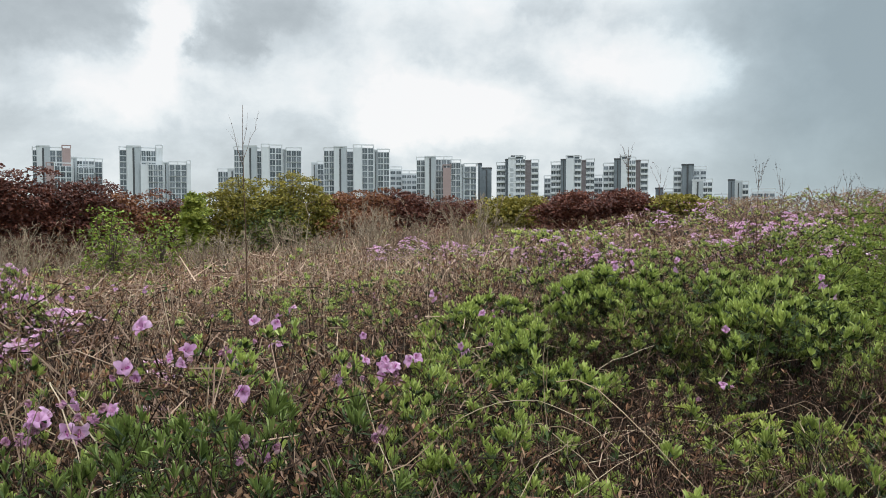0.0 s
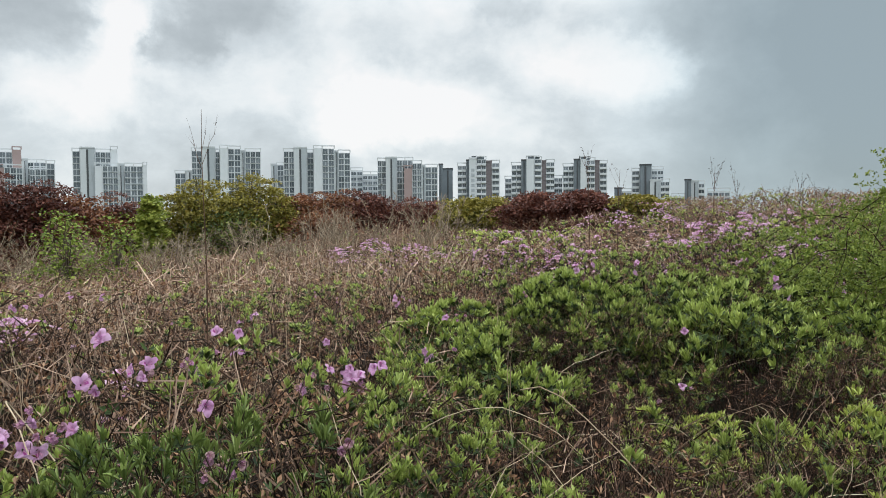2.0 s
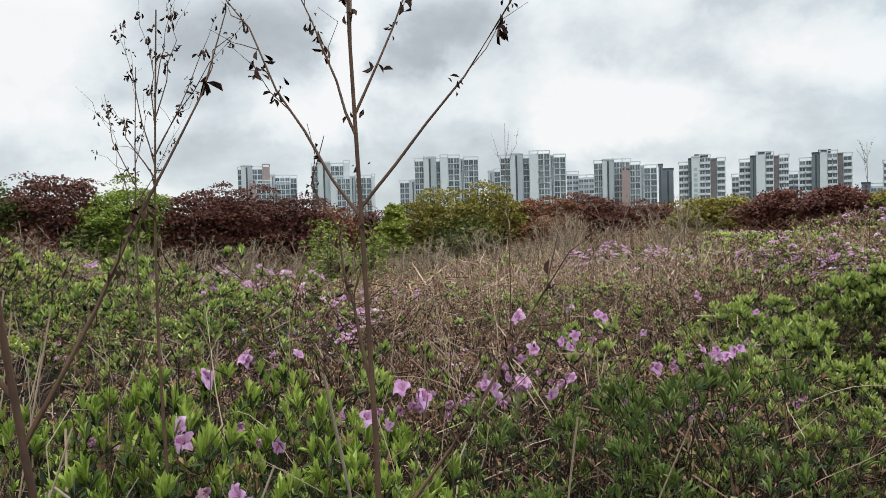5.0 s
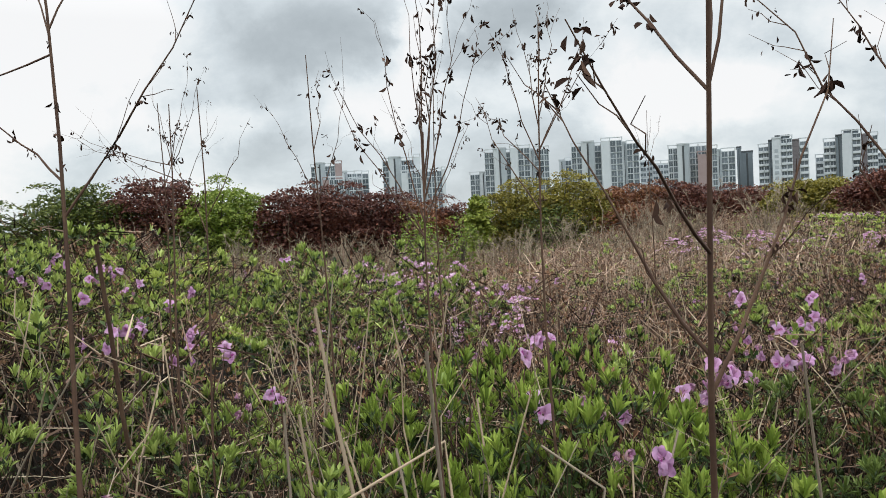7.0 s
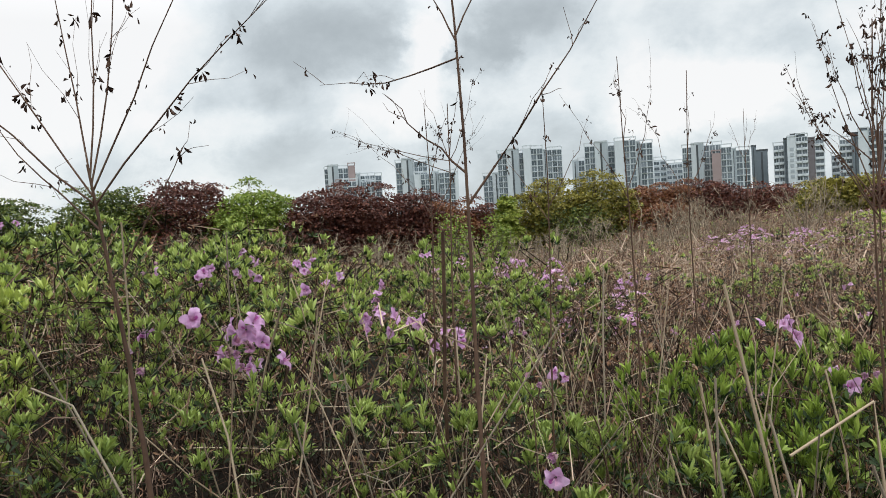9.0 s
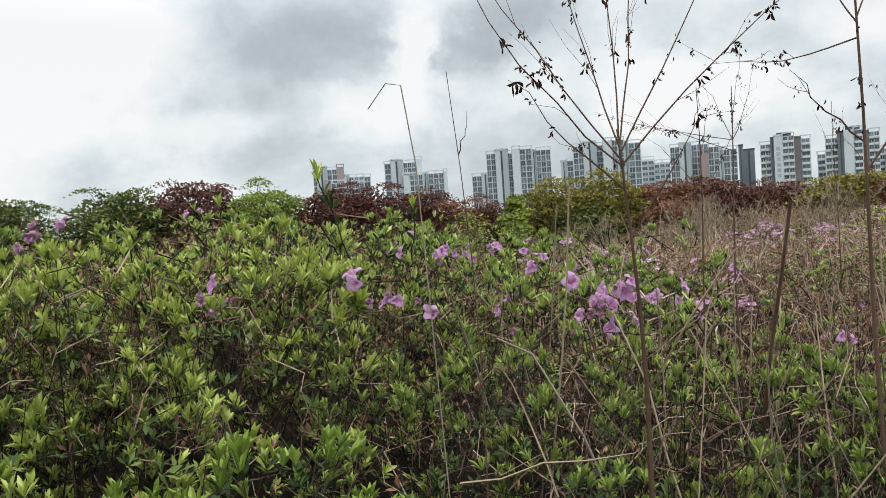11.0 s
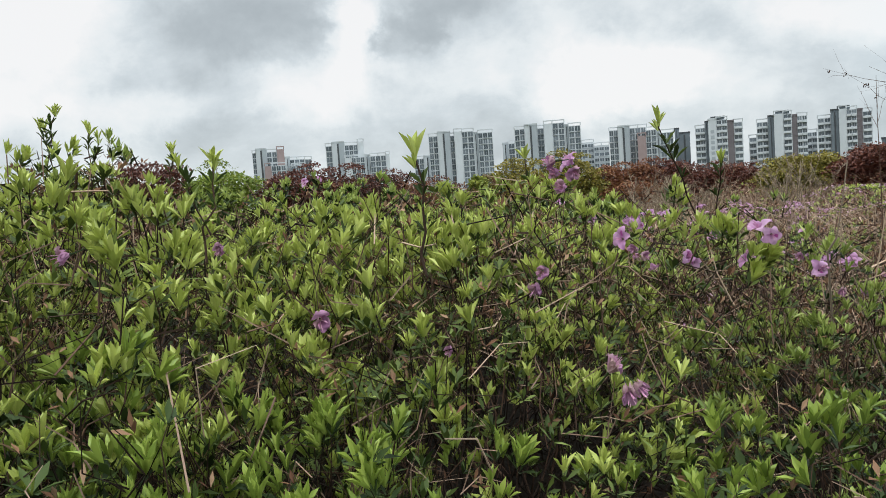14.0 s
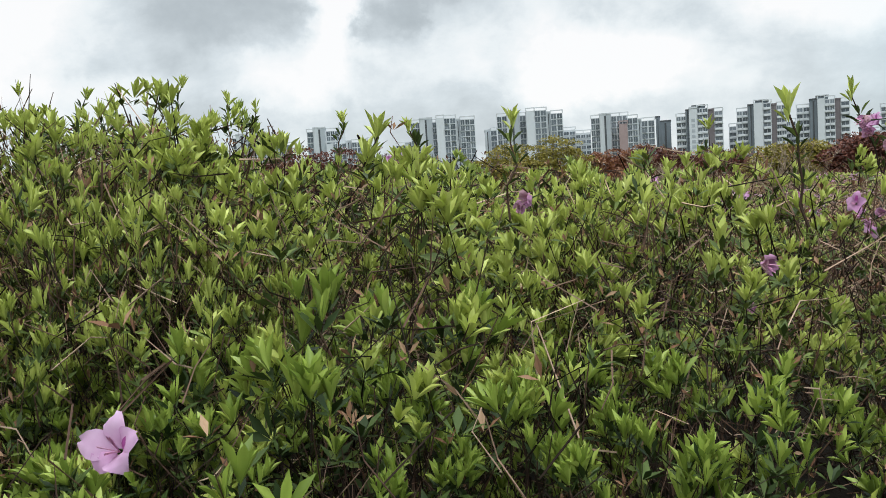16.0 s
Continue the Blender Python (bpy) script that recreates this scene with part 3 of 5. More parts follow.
def flower_mesh(name, seed, fine=True, fresh=True):
    """A funnel-shaped azalea flower with five wavy lobes and long stamens, opening along +z."""
    rng = np.random.default_rng(seed)
    lots, idx = [], []
    s = np.linspace(0, 1, 6 if fine else 3)
    t = np.linspace(-1, 1, 4 if fine else 3)
    for k in range(5):
        a0 = k * 2 * np.pi / 5 + rng.normal(0, 0.06)
        tilt = rng.uniform(0.45, 1.15) if fresh else rng.uniform(0.15, 0.6)
        long = rng.uniform(0.85, 1.15)
        wide = 0.0142 * rng.uniform(0.8, 1.2) * np.clip(np.sin(np.pi * np.clip(s * 0.80 + 0.10, 0, 1)), 0.18, 1) * (1 - 0.15 * s)
        out = 0.003 + 0.030 * s ** 1.2 * tilt * long
        up = 0.022 * np.sin(s * 1.9) * long - rng.uniform(0.0, 0.014) * s ** 3
        S, T = np.meshgrid(np.arange(len(s)), t, indexing="ij")
        rad = out[S]
        lat = wide[S] * T
        z = up[S] + 0.004 * (T ** 2) * (1 - s[S]) + (0.0036 if fresh else 0.006) * np.sin(5.5 * T + k + 5 * s[S]) * s[S]
        x = rad * np.cos(a0) - lat * np.sin(a0)
        y = rad * np.sin(a0) + lat * np.cos(a0)
        v = np.stack([x, y, z], axis=-1).reshape(-1, 3)
        m = len(t)
        i = np.arange(len(s) - 1)[:, None] * m + np.arange(m - 1)[None]
        f = np.stack([i, i + 1, i + m + 1, i + m], axis=-1).reshape(-1, 4)
        lots.append((v, f))
        g = np.zeros((len(s) - 1, m - 1))
        if k == 0 and fine:
            g[1:3, 1] = 1
        idx.append(g.ravel())
    if fine:
        n = 7
        a = rng.uniform(0, 6.28, n)
        tip = np.stack([0.008 * np.cos(a), 0.008 * np.sin(a), rng.uniform(0.026, 0.038, n)], axis=1)
        path = np.stack([tip * 0.02, tip * np.array([0.5, 0.5, 0.55]), tip], axis=1)
        sv, sf = tube_batch(path, np.tile(np.array([0.0005, 0.0005, 0.0009]), (n, 1)), 3)
        lots.append((sv, sf))
        idx.append(np.full(len(sf), 2))
        path = np.array([[[0, 0, 0.002], [0.001, 0, -0.012], [0.003, 0.001, -0.03]]])
        sv, sf = tube_batch(path, np.array([[0.0028, 0.0014, 0.0011]]), 4)
        lots.append((sv, sf))
        idx.append(np.full(len(sf), 3))
    v, f = merge(*lots)
    return solid(name, v, f, [M["petal" if fresh else "wilted"], M["throat" if fresh else "wilted"], M["stamen"], M["old"]], idx, True)


FLOWERS = [flower_mesh("flower", 40 + k) for k in range(9)]
WILTED = [flower_mesh("wilted_flower", 50 + k, True, False) for k in range(3)]
LABELS = {
    "thick": "dense rounded azalea shrub of fresh bright green rosettes",
    "green": "low green azalea shrub with fresh leaf rosettes",
    "edge": "low azalea shrub with large deep green leaf rosettes",
    "lush": "low azalea shrub thick with yellow green young leaves",
    "brown": "half bare azalea shrub of reddish brown twigs",
    "mixed": "azalea shrub with thin green leaves among bare twigs",
    "dark": "low azalea shrub with narrow dark green leaves",
    "bare": "bare brown azalea shrub with a few yellow green rosettes",
    "far_green": "low green azalea shrub on the open slope",
    "far_dry": "dry brown twiggy shrub on the open slope",
    "far_pink": "azalea shrub covered in fading pink blossom",
    "pink": "twiggy azalea shrub covered in fading pink blossom"}


def azalea_lots(kind, seed, rad, near):
    """The meshes' arrays of an azalea shrub with its foot at the origin: foliage, woody frame, dry leaves, blossom."""
    rng = np.random.default_rng(seed)
    lots = []
    if near == 2:
        tuft_n, per_tuft, scatter, old_n, leaf, leaf_w, per, flat = 92 if kind == "lush" else 82, 4.6, 0.030, 150, 0.031, {"lush": 0.0078, "bare": 0.0088, "green": 0.0072}.get(kind, 0.0060), 7, False
        if kind == "edge":
            tuft_n, per_tuft, scatter, old_n, leaf, leaf_w, per = 54, 3.6, 0.026, 90, 0.040, 0.0104, 7
        if kind == "thick":
            tuft_n, per_tuft, scatter, leaf, leaf_w, flat = 92, 5.4, 0.040, 0.046, 0.0145, True
    elif near == 1:
        tuft_n, per_tuft, scatter, old_n, leaf, leaf_w, per, flat = 80, 4.2, 0.036, 70, 0.037, 0.012, 6, True
    else:
        tuft_n, per_tuft, scatter, old_n, leaf, leaf_w, per, flat = 56, 3.0, 0.075, 50, 0.062, 0.024, 4, True
    green = {"thick": 1.0, "edge": 1.0, "green": 1.0, "dark": 0.9, "lush": 1.0, "mixed": 0.5, "pink": 0.3, "brown": 0.09, "bare": 0.14, "far_green": 1.0, "far_dry": 0.10, "far_pink": 0.28}[kind]
    p, ax = tufts(int(tuft_n * green), per_tuft, rad, seed, rng, scatter)
    # a few shoots stand proud
    proud = rng.uniform(0, 1, len(p)) < (0.07 if kind == "lush" else 0.05)
    p[:, 2] += np.where(proud, rng.uniform(0.01, 0.06 if kind == "lush" else 0.04, len(p)), 0)
    ax[proud] = unit(ax[proud] + np.array([0, 0, 0.8]))
    # inner leaves, many set deep; their near-black colour deepens the shade in gaps
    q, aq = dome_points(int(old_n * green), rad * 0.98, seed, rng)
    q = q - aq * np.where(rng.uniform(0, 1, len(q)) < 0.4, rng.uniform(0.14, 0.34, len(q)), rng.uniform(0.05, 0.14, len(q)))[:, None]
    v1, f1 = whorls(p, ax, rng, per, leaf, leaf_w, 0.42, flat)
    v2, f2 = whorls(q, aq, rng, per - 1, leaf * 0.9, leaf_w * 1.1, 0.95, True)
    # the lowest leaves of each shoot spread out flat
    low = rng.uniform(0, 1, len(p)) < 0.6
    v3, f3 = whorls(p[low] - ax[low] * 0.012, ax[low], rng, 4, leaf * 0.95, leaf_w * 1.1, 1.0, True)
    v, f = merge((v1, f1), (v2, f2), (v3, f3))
    # slot 1 carries the painted inner shade, slot 0 the open tips
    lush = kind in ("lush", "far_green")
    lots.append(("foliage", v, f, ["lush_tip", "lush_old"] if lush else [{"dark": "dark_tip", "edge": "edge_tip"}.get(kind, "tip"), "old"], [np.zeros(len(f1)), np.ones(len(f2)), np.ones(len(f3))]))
    woody = {"thick": 0.7, "edge": 0.8, "green": 1.1, "dark": 1.1, "lush": 1.0, "pink": 2.2, "far_green": 0.7, "mixed": 2.2, "far_pink": 1.0, "brown": 4.0, "bare": 3.6, "far_dry": 1.8}[kind]
    # skin 0 is the shade-darkened twig colour, 1 the paler reddish one
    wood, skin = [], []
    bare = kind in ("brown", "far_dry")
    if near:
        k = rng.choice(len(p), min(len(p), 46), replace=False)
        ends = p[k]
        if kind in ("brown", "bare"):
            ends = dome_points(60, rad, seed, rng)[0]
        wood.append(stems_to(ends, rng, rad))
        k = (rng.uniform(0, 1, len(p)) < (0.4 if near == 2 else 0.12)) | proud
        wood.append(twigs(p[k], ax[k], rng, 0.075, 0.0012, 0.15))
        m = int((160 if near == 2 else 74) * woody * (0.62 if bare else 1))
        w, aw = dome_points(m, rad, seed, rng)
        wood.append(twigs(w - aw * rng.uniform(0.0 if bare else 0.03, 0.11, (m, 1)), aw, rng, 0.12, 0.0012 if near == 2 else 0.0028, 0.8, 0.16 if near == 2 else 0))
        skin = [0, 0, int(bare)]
        if bare:
            m = m // 2
            w, aw = dome_points(m, rad, seed, rng)
            wood.append(twigs(w - aw * rng.uniform(0.0, 0.10, (m, 1)), aw, rng, 0.13, 0.0013 if near == 2 else 0.0028, 0.8, 0.16 if near == 2 else 0))
            skin.append(0)
        if kind in ("bare", "mixed", "lush", "green", "edge"):
            # paler dead twigs among the live ones
            m = {"bare": 100, "mixed": 120, "lush": 130, "green": 75, "edge": 60}[kind]
            w, aw = dome_points(m, rad, seed, rng)
            wood.append(twigs(w - aw * rng.uniform(0.03, 0.10, (m, 1)), aw, rng, 0.11, 0.0013 if near == 2 else 0.0028, 0.9, 0.22 if near == 2 else 0))
            skin.append(1)
    else:
        m = int(42 * woody)
        w, aw = dome_points(m, rad, seed, rng)
        wood.append(twigs(w, aw, rng, 0.26, 0.0062, 0.7))
        wood.append(stems_to(w[:16], rng, rad, 0.012))
        skin = [int(bare), int(bare)]
    v, f = merge(*wood)
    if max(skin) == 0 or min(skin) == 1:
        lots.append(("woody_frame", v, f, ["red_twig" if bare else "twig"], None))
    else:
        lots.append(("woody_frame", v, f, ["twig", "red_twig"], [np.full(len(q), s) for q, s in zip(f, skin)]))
    if kind not in ("thick", "far_green"):
        m = {"green": 55, "edge": 30, "dark": 70, "brown": 240, "mixed": 150, "bare": 150, "lush": 130, "pink": 120, "far_dry": 170, "far_pink": 70}[kind]
        w, aw = dome_points(m, rad, seed, rng)
        w = w - aw * rng.uniform(0.0, 0.10, (m, 1))
        v, f = whorls(w, aw, rng, 3, leaf * 0.62, leaf_w * 0.8, 0.8, True)
        lots.append(("dry_foliage", v, [f], ["dry_leaf"], None))
    if kind in ("far_pink", "pink"):
        w, aw = tufts(11, 15.0, rad, seed, rng, 0.17 if near == 0 else 0.085)
        v, f = whorls(w + aw * 0.05, aw, rng, 5, 0.040 if near == 0 else 0.025, 0.030 if near == 0 else 0.020, 0.8, True)
        lots.append(("blossom", v, [f], ["far_petal"], None))
    return lots


def azalea(kind, seed, rad, near):
    b = thing("azalea_shrub", LABELS[kind], "shrub", "azalea shrubs")
    for name, v, f, mats, idx in azalea_lots(kind, seed, rad, near):
        part(name, solid(name, v, f, [M[k] for k in mats], idx, near == 2 and kind != "thick" and name == "foliage"), b)
    return b


def bloom(shrub, place, way, size=1.0, turn=0.0, which=0, label=""):
    """A flower, a part of the shrub, opening along way."""
    lot = WILTED if label else FLOWERS
    ob = new("wilted_flower" if label else "flower", lot[which % len(lot)])
    if label:
        tagged(ob, label)
    m = Matrix.Translation(place) @ Vector(way).to_track_quat("Z", "Y").to_matrix().to_4x4() @ pose(0, 0, 0, 0, 0, turn) @ Matrix.Scale(size, 4)
    ob.parent = shrub
    ob.matrix_basis = shrub.matrix_basis.inverted() @ m
    return ob


SHRUBS = []


def kind_at(x, y, roll):
    """Which sort of shrub grows at a place: a dead brown swath, blossom to its right, green elsewhere."""
    for a, b, r in ((-3.1, 4.85, 0.5), (-2.3, 4.3, 0.3), (-1.17, 10.7, 0.8), (1.7, 12.6, 1.1), (1.45, 9.4, 0.6), (2.1, 9.2, 0.5), (0.9, 9.6, 0.5), (-0.1, 17.5, 1.5), (4.2, 9.3, 0.7), (6.1, 12.2, 1.3), (3.7, 20.5, 1.8), (7.2, 21.6, 1.5), (3.45, 6.9, 0.5)):
        if (x - a) ** 2 + (y - b) ** 2 < r * r:
            return "pink"
    if x > 0.0 - 0.1 * math.sin(4 * y) and 3.45 - 0.2 * math.sin(3 * x) < y < 5.1 - 0.3 * math.sin(2 * x):
        return ("mixed" if roll < 0.08 else "bare") if roll < 0.14 else "thick"
    if ((x + 1.35) / 0.5) ** 2 + ((y - 0.93) / 0.44) ** 2 < 1:
        return "mixed" if roll < 0.15 else "edge"
    if ((x + 1.3) / 0.6) ** 2 + ((y - 1.8) / 0.45) ** 2 < 1:
        return "mixed" if roll < 0.12 else "brown"
    if 0.12 < x < 2.6 and y < 3.5:
        return "mixed" if roll < 0.08 else ("bare" if roll < 0.95 else "lush")
    # this front corner lies in shade, which the dark kind's leaf colour carries
    if -1.15 < x < 0.4 and y < 1.75 + 0.2 * math.sin(5 * x):
        return "mixed" if roll < 0.15 else "dark"
    left = -2.35 - 0.15 * min(y - 2.2, 1.0) - 0.42 * max(y - 3.2, 0)
    right = -0.35 + 0.13 * y
    if x > right and y > 4.9 - 0.3 * math.sin(2 * x):
        return "mixed" if roll < 0.42 else ("green" if roll < 0.50 else "brown")
    if left < x < right and y > 2.35 - 0.25 * math.sin(3 * x) - 0.55 * math.exp(-((x + 1.0) / 0.25) ** 2):
        return "mixed" if roll < 0.14 else "brown"
    if left - 0.8 < x < right + 0.7:
        return "mixed" if roll < (0.55 if y > 1.9 else 0.4) else ("brown" if y > 1.3 and roll < 0.72 else "green")
    if -2.6 < x < 0.9 and y < 1.9:
        return "mixed" if roll < 0.45 else ("brown" if roll < 0.6 and y > 0.8 else "green")
    if x < -2.3:
        return "mixed" if roll < (0.58 if y > 0.2 else 0.28) else ("green" if y > 0.5 and roll < 0.82 else "lush")
    return "mixed" if roll < 0.12 else "green"


def plant_field():
    rng = np.random.default_rng(5)
    stock = {}
    for kind, n in (("green", 5), ("lush", 5), ("mixed", 4), ("brown", 4), ("dark", 4), ("bare", 4), ("pink", 3), ("thick", 5), ("edge", 4)):
        for near in (2,) if kind in ("thick", "edge") else (2, 1):
            stock[kind, near] = [azalea(kind, 11 * i + 7 * near + len(kind), 0.46 if near == 2 else 0.62, near) for i in range(n)]
    used = set()

    extra = np.random.default_rng(6)

    def put(kind, near, x, y, wide, top, rng=rng):
        near = 2 if kind in ("thick", "edge") else near
        lot = stock[kind, near]
        a = lot[int(rng.integers(len(lot)))]
        g = float(land(x, y))
        m = pose(x, y, g, 0, 0, float(rng.uniform(0, 360)))
        if a in used:
            a = copy_thing(a, m)
        else:
            a.matrix_basis = m
            used.add(a)
        a.scale = (wide, wide, (EYE + top - g) / DEEP)
        SHRUBS.append((a, x, y, near))

    # low shrubs at the path's edge
    for x, y in ((-4.15, -1.12), (-3.9, -1.03), (-3.66, -0.95), (-3.42, -0.87)):
        put("edge", 2, x, y, 0.66, -0.36)
    for x, y in ((-4.42, -0.98), (-4.2, -0.88), (-3.97, -0.82), (-3.74, -0.76), (-3.5, -0.68), (-4.3, -0.66), (-4.05, -0.6)):
        put("edge", 2, x, y, 0.62, min(-0.25, float(canopy(x, y)) - 0.02), extra)
    for x, y in ((-4.45, -0.55), (-4.22, -0.58), (-4.68, -0.45), (-4.5, -0.8), (-4.28, -0.74)):
        put("lush", 2, x, y, 0.6, float(canopy(x, y)) - 0.055, extra)
    for x, y in ((-1.5, 0.75), (-1.25, 0.72), (-1.38, 0.98), (-1.1, 0.93), (-1.62, 1.0), (-1.2, 1.18), (-1.5, 1.25)):
        put("edge", 2, x, y, 0.7, float(canopy(x, y)) + 0.03, extra)
    # the shrubs in full bloom stand out, then rows of shrubs along the path and further out
    for x, y in ((-3.3, 4.75), (-2.92, 4.82), (-3.08, 5.1)):
        put("pink", 1, x, y, 0.62, float(canopy(x, y)) + 0.03)
    for x, y in ((1.35, 9.2), (1.5, 9.7), (2.1, 9.2), (4.1, 9.2), (4.6, 9.9), (5.6, 11.6), (6.1, 12.0), (6.6, 12.5), (3.45, 6.9)):
        put("pink", 1, x, y, 0.95, float(canopy(x, y)) + 0.06, extra)
    for iy in range(80):
        for ix in range(80):
            x = -7.5 + 0.56 * (ix + 0.5 * (iy % 2)) + rng.normal(0, 0.08)
            y = -3.4 + 0.48 * iy + rng.normal(0, 0.08)
            s = float(ahead(x, y))
            lead = 1.28 - 0.15 * min(max(-x, 0), 4.0)
            edge = s < lead
            if s < lead - (0.10 if x < -2.6 else (0.3 if x > 0 else 0.0)) or s > (4.3 if x > 0 else 2.9) or x > 3.2 or x < -5.9:
                continue
            # dark kind along the edge: its leaf colour stands in for shaded gaps
            put("dark" if edge and -2.8 < x < 0 else (("edge", "dark", "edge")[int(rng.integers(3))] if x <= -2.8 and s < lead + 0.22 else kind_at(x, y, rng.uniform(0, 1))), 2 if (s < 1.8 and x > -5.2) or (x > -0.1 and 2.8 < y) else 1, x, y, float(rng.uniform(0.80, 1.05)), float(canopy(x, y)) + float(np.clip(rng.normal(-0.02, 0.06), -0.15, 0.045)) - 0.10 * edge - 0.03 * (x < -3.0))
    for iy in range(40):
        for ix in range(60):
            x = -15 + 0.86 * (ix + 0.5 * (iy % 2)) + rng.normal(0, 0.12)
            y = -3.0 + 0.74 * iy + rng.normal(0, 0.12)
            s = float(ahead(x, y))
            if s < (4.3 if 0 < x < 3.2 else 2.9) or s > 6.8 or x > 0.62 * (y + 2.2) or x < -0.9 - 1.3 * (y + 1.6):
                continue
            put(kind_at(x, y, rng.uniform(0, 1)), 1, x, y, float(rng.uniform(1.0, 1.3)), float(canopy(x, y)) + float(rng.normal(-0.02, 0.06)))
    for lot in stock.values():
        for a in lot:
            if a not in used:
                for o in (*a.children_recursive, a):
                    bpy.data.objects.remove(o)
    # the far slope, past counting, as one growth
    far = {k: [azalea_lots(k, 13 * i + 3 + len(k), 1.05, 0) for i in range(n)] for k, n in (("far_green", 4), ("far_dry", 4), ("far_pink", 3))}
    slots = ["tip", "old", "lush_tip", "lush_old", "twig", "red_twig", "dry_leaf", "far_petal"]
    lots, index = [], []
    for iy in range(30):
        for ix in range(60):
            x = -34 + 1.78 * (ix + 0.5 * (iy % 2)) + rng.normal(0, 0.25)
            y = -2.0 + 1.53 * iy + rng.normal(0, 0.25)
            s = float(ahead(x, y))
            if s < 6.8 or math.hypot(x, y) > (29 if x > -8 else 32) or x > 0.64 * (y + 2) + 1 or x < -2 - 1.35 * (y + 1.6):
                continue
            k = kind_at(x, y, rng.uniform(0, 1))
            pink = x > -0.6 + 0.10 * y and rng.uniform(0, 1) < 0.10
            k = "green" if k == "brown" and x > -0.6 + 0.10 * y and rng.uniform(0, 1) < 0.2 else k
            kind = "far_pink" if pink or k == "pink" else {"brown": "far_dry", "mixed": "far_dry", "bare": "far_dry", "dark": "far_green", "green": "far_green", "lush": "far_green"}[k]
            g = float(land(x, y))
            a, w = rng.uniform(0, 6.28), rng.uniform(1.12, 1.48)
            h = (EYE + float(canopy(x, y)) + float(rng.normal(-0.06, 0.10)) - g) / DEEP
            turn = np.array([[math.cos(a) * w, math.sin(a) * w, 0], [-math.sin(a) * w, math.cos(a) * w, 0], [0, 0, h]])
            for name, v, f, mats, idx in far[kind][int(rng.integers(len(far[kind])))]:
                idx = [np.zeros(len(q)) for q in f] if idx is None else idx
                v2 = v @ turn + np.array([x, y, g])
                for n, (q, d) in enumerate(zip(f, idx)):
                    lots.append((v2 if n == 0 else v2[:0], q if n == 0 else q - len(v2)))
                    index.append(np.full(len(q), slots.index(mats[int(d[0])])))
    v, f = merge(*lots)
    ob = new("distant_shrubs", solid("distant_shrubs", v, f, [M[k] for k in slots], index))
    tagged(ob, "brown, green and pink azalea scrub over the far slope", "shrubs", kind="stuff")


plant_field()


def nearest(x, y):
    return min(SHRUBS, key=lambda s: (s[1] - x) ** 2 + (s[2] - y) ** 2)[0]


